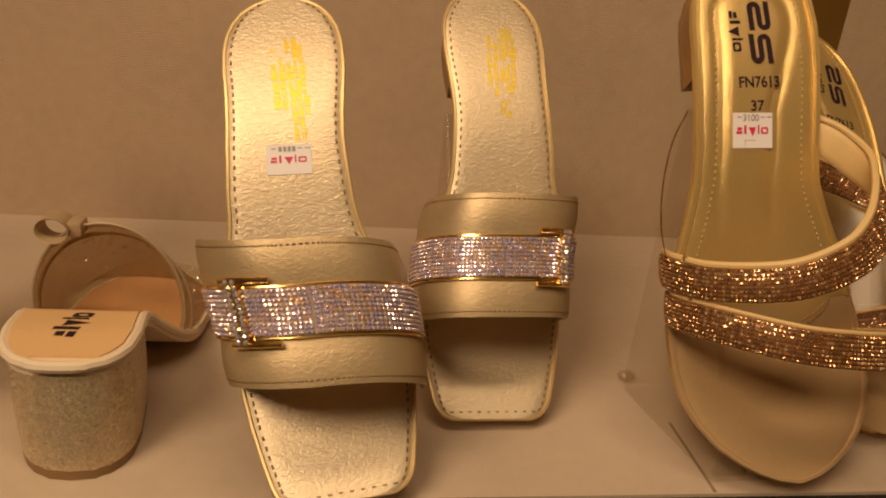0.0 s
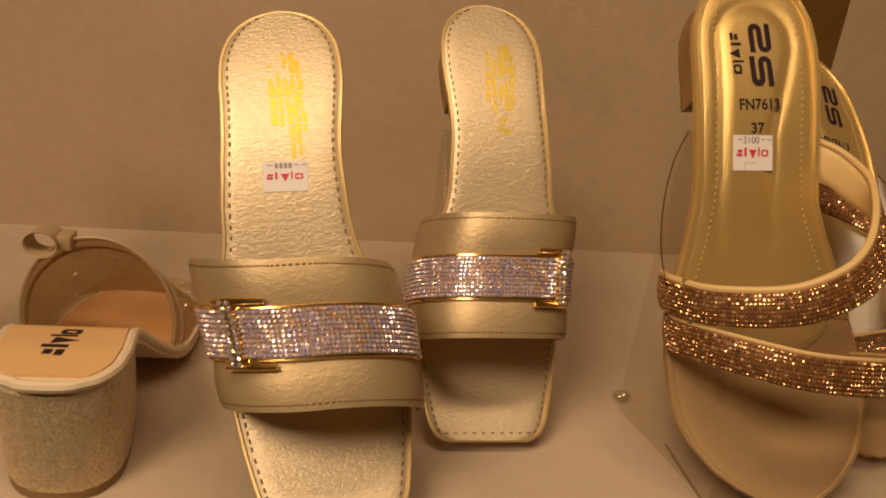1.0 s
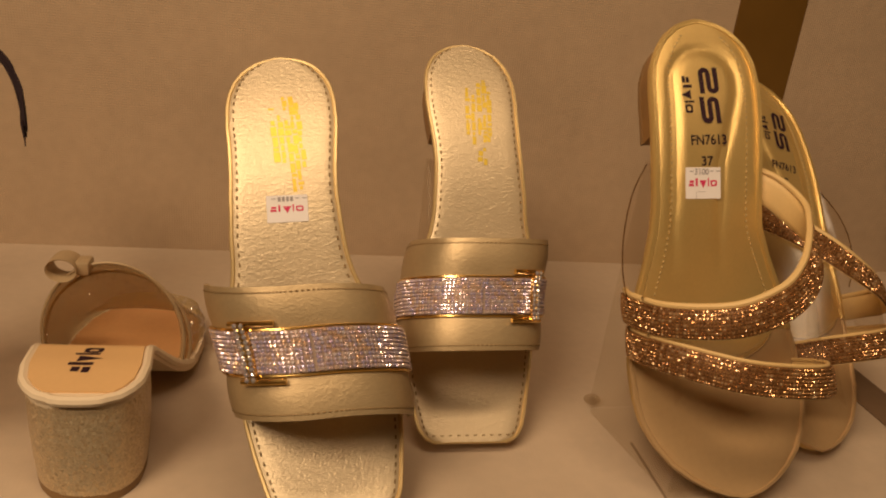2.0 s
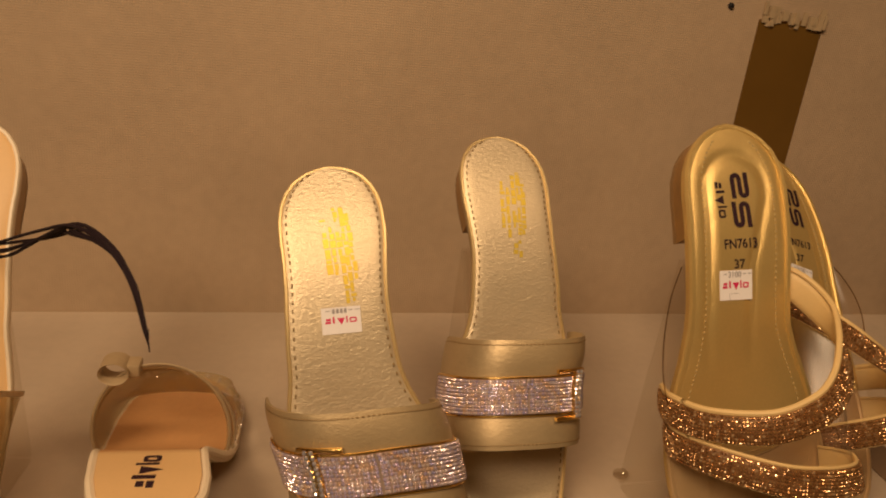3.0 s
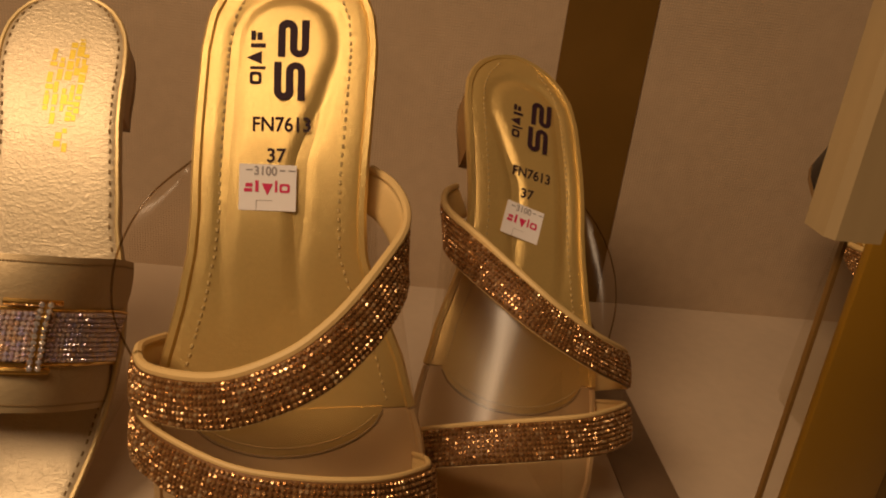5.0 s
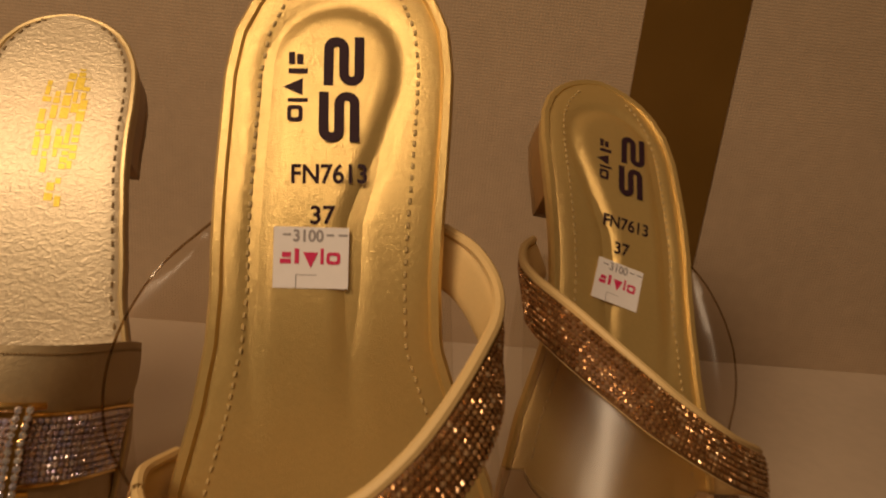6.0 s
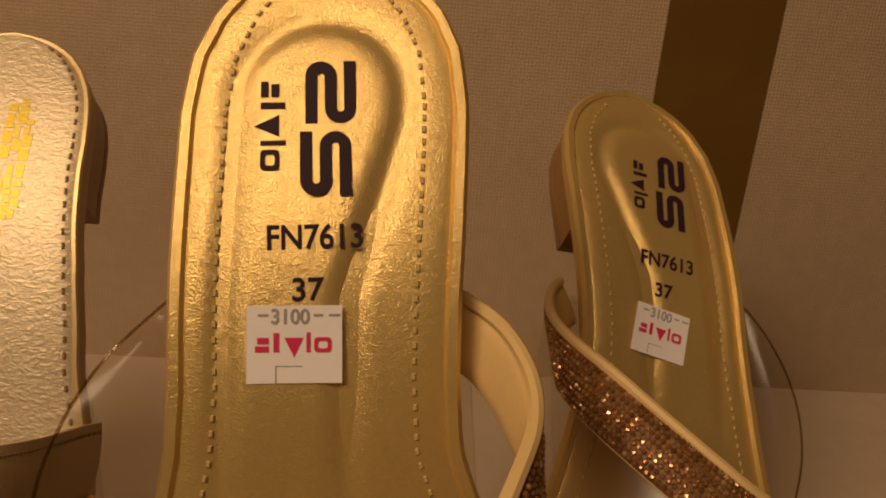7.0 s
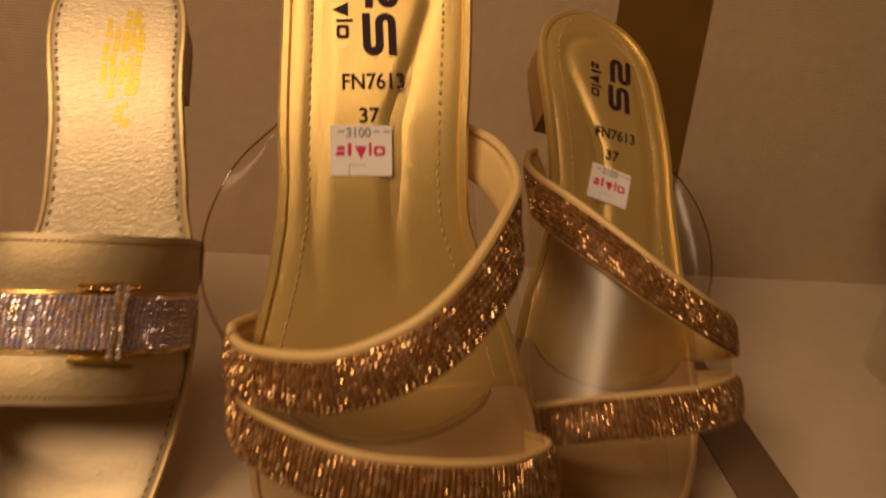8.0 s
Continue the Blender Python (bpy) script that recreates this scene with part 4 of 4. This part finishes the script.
# ---------------------------------------------------------------- block-heeled mule with glitter heel, its heel to the front
def glitter_mule(place):
    """y runs from the heel back to the toe."""
    ob = new("block_heel_mule", None)
    tagged(ob, "cream block-heel mule with gold glitter heel and clear vamp", "shoe")
    ob.matrix_world = place
    half = [(0, 12), (3, 18), (8, 22.5), (16, 26.5), (30, 28.5), (60, 28.5), (75, 30.5), (90, 35.5), (104, 39), (125, 41), (150, 41), (172, 37), (188, 29), (198, 19), (204, 7)]
    mid = [(0, 1), (30, -3), (60, -7.5), (85, -8.5), (104, -7.5), (135, -6), (170, -5), (204, -4)]
    rise = [(0, 60), (30, 59), (60, 53.5), (75, 42), (95, 23), (115, 13), (140, 10), (235, 10)]
    h, c, z = (lambda y: lerp_table(half, y)), (lambda y: lerp_table(mid, y)), (lambda y: (lerp_table(rise, y - 6) + lerp_table(rise, y) + lerp_table(rise, y + 6)) / 3)
    ss = [-1, -0.92, -0.7, -0.35, 0, 0.35, 0.7, 0.92, 1]

    def plate(nm, mat, y0, y1, inset, lift, thick, label=""):
        ys = [y0 + (y1 - y0) * (0.5 - 0.5 * math.cos(math.pi * i / 40)) for i in range(41)]
        top = [[Vector((c(y) + s * max(h(y) - inset, 1), y, z(y) + lift)) / 1000 for s in ss] for y in ys]
        bm = bmesh.new()
        shell(bm, top, [[p - Vector((0, 0, thick / 1000)) for p in r] for r in top])
        return part(nm, bm, mat, ob, label)

    plate("sole", PALE_EDGE, 0, 204, 0, 0, 7, "cream wrapped sole edge")
    plate("insole", ORANGE_SOLE, 58.6, 201, 3.0, 0.8, 1.5, "tan insole")
    pad = plate("heel_pad", TAN_PAD, 3.0, 58, 2.6, 1.2, 1.5, "tan heel pad with a printed dark mark")
    v, f = plain_mark(31, 12)
    raw_part("printed_mark", [((0.5 - x) / 1000, (y + 20) / 1000, (z(y + 20) + 1.35) / 1000) for y, x in v], f, INK, pad)
    rim = [Vector((c(y) - h(y) + 0.4, y, z(y) - 1.5)) / 1000 for y in range(0, 120, 3)]
    rim = [Vector((c(y) + h(y) - 0.4, y, z(y) - 1.5)) / 1000 for y in range(117, -1, -3)] + [Vector((c(0) + h(0) * math.cos(q), -2.0 * math.sin(q), z(0) - 1.5)) / 1000 for q in (0.4, 1.0, 1.6, 2.2, 2.8)] + rim
    part("piping", tube(bmesh.new(), rim, 0.0026, 8), PALE_EDGE, ob, "thick cream piping")
    # heel block
    ys = [1 + 55 * (0.5 - 0.5 * math.cos(math.pi * i / 16)) for i in range(17)]

    def ring(inset, height):
        pts = [(c(y) - h(y) + inset, y) for y in ys] + [(c(y) + h(y) - inset, y) for y in reversed(ys)]
        pts += [(c(0) + (h(1) - inset) * math.cos(q), 1 - 3.0 * math.sin(q)) for q in (0.6, 1.57, 2.5)]
        return [Vector((x, y, (z(y) - 6.5 if height is None else height))) / 1000 for x, y in pts]

    def loft(rings, nm, mat, parent, label=""):
        bm = bmesh.new()
        vs = [[bm.verts.new(p) for p in r] for r in rings]
        for r, s in zip(vs, vs[1:]):
            for k in range(len(r)):
                bm.faces.new((r[k], r[(k + 1) % len(r)], s[(k + 1) % len(r)], s[k]))
        bm.faces.new(vs[0][::-1])
        bm.faces.new(vs[-1])
        return part(nm, bm, mat, parent, label)

    heel = loft([ring(0.3, None), ring(0.2, 30), ring(0.8, 15), ring(1.6, 5)], "heel", GLITTER, ob, "gold glitter block heel")
    loft([ring(1.6, 4.9), ring(2.0, 0.2)], "heel_tip", HEEL_TIP, heel)
    # clear vamp with glitter specks, two thin edge straps and a bow
    cols = [-1 + 2 * j / 40 for j in range(41)]

    def vamp_place(s, y, grow=0.0):
        """Oval section: the sides turn in again below the widest place."""
        q = s * 2.0
        crown = max(84 - (y - 98) * 0.92, z(y) + 13) - z(y)
        wide, mid_z, tall = h(min(y, 186)) + 1 + grow, z(y) + 0.24 * crown, 0.76 * crown + grow
        return Vector((c(y) + wide * math.sin(q), y, max(mid_z + tall * math.cos(q), 1))) / 1000

    rows = [98 + 92 * i / 10 for i in range(11)]
    bm = bmesh.new()
    shell(bm, [[vamp_place(s, y) for s in cols] for y in rows], [[vamp_place(s, y, -0.8) for s in cols] for y in rows])
    vamp = part("clear_vamp", bm, PVC_SMOKE, ob, "smoky clear vamp with glitter specks")
    vamp.visible_shadow = False
    rng = random.Random(8)
    specks = []
    for _ in range(240):
        s, y = rng.uniform(-0.95, 0.95), rng.uniform(100, 188)
        q = s * 2.0
        specks.append((vamp_place(s, y, 0.3), Vector((math.sin(q), rng.uniform(-1, 0.2), math.cos(q))).normalized(), Vector((0, 1, 0))))
    v, f = stones(specks, 0.00075, 4)
    tagged(raw_part("glitter_specks", v, f, stone_white, vamp), kind="stuff")
    for y, nm in ((98, "edge_strap"), (107, "edge_strap")):
        bm = bmesh.new()
        path_top = [[vamp_place(s, y + d, g) for s in cols] for d, g in ((0, 0.2), (0.4, 1.3), (2.2, 1.3), (2.6, 0.2))]
        shell(bm, path_top, [[vamp_place(s, y + d, 0.05) for s in cols] for d in (0.1, 0.6, 2.0, 2.5)])
        part(nm, bm, SAND_STRAP, ob, "thin sand leather edge strap")
    bow = new("bow", None)
    bow.parent = ob
    base = vamp_place(-0.17, 100, 2) - Vector((0, 0, 0.004))
    for k, (dx, dy, r) in enumerate(((-0.011, -0.002, 0.0092),)):
        bm = bmesh.new()
        ring0 = [(math.cos(q) * r, math.sin(q) * r * 0.75) for q in (2 * math.pi * i / 18 for i in range(18))]
        outer = [[base + Vector((dx * 0.9 + a * 0.9, d + dy, b + 0.004)) for a, b in ring0 + ring0[:1]] for d in (-0.007, 0, 0.007)]
        inner = [[p + (base + Vector((dx * 0.9, 0, 0.004)) - p).normalized() * 0.0012 for p in r2] for r2 in outer]
        shell(bm, outer, inner)
        part("bow_loop", bm, SAND_STRAP, bow)
    part("bow_knot", box(bmesh.new(), tuple(base + Vector((-0.004, -0.006, 0))), tuple(base + Vector((0.004, 0.006, 0.008))), 0.0015), SAND_STRAP, bow)
    return ob


PVC_SMOKE = clear_material("smoky_pvc", (0.90, 0.84, 0.72), 0.15, 0.2, 0.03, 0.34, (0.50, 0.38, 0.21))
SAND_STRAP = material("sand_leather", (0.42, 0.30, 0.17), 0.45, 0.2, grain=400, bump=0.15)
glitter_mule(pose(-0.098, 0.3735, 0.0, 0, 0, -1))


# ---------------------------------------------------------------- tan slide with a clear strap at the end of the row
def tan_slide(toe, heel, across):
    last = Last(236, SLIDE_HALF, SLIDE_CENTRE, 8.0, True)
    ob = new("clear_strap_slide", None)
    tagged(ob, "tan leather slide with a clear glittery strap, propped toe down", "sandal")
    ob.matrix_world = stand_pose(toe, heel, across, 0.236)
    footbed(last, TAN_PAD, ob, "insole")
    sole_body(last, PALE_EDGE, ob, 8.0)
    piping(last, PALE_EDGE, ob, 1.3)
    block_heel(last, BROWN_HEEL, ob, 56, 8, 14, HEEL_TIP)
    cols = [-1 + 2 * j / 30 for j in range(31)]
    put = lambda s, u, g=0.0: arch(last, s, u, 41 + g, 52 + g, -3) / 1000
    rows = [46 + 52 * i / 8 for i in range(9)]
    bm = bmesh.new()
    shell(bm, [[put(s, u) for s in cols] for u in rows], [[put(s, u, -0.8) for s in cols] for u in rows])
    st = part("clear_strap", bm, PVC_SMOKE, ob, "clear plastic strap")
    for u in (46, 95):
        bm = bmesh.new()
        shell(bm, [[put(s, u + d, 1.4) for s in cols] for d in (0, 1.5, 3)], [[put(s, u + d, 0.1) for s in cols] for d in (0, 1.5, 3)])
        part("strap_hem", bm, GLITTER, st, "glittery gold hem")
    return ob


SLIDE_T = ((-0.222, 0.385, 0.0095), (-0.201, 0.515, 0.212), (1, 0, 0.0))
tan_slide(*SLIDE_T)
easel(*SLIDE_T, 0.168, 8.9)

# frayed black cord springing forward from the tan slide
cord = new("black_cord", None)
tagged(cord, "frayed black cord arching forward from the tan slide", "cord")
rng = random.Random(12)
for i in range(6):
    o = lambda k=0.0036: rng.uniform(-k, k)
    pts = [(-0.196, 0.470, 0.165 + o()), (-0.175, 0.425, 0.174 + o()), (-0.147 + o(), 0.385, 0.190 + o()), (-0.120 + o(), 0.357, 0.208 + o()), (-0.102 + o(), 0.333, 0.2205 + o()), (-0.089 + o(0.0015), 0.314, 0.2215 + o(0.0015)), (-0.081 + o(0.001), 0.301, 0.215), (-0.076 + o(0.0006), 0.288, 0.209 - 0.001 * i), (-0.0735, 0.280, 0.203 + 0.0015 * i)]
    bm = bmesh.new()
    tube(bm, spline([(x - 0.003, y, z) for x, y, z in pts], 48), 0.00052, 6, lambda t: 0.35 + 1.0 * math.sin(math.pi * min(1, t * 0.9 + 0.12)) ** 0.8)
    part("strand", bm, BLACK_CORD, cord)
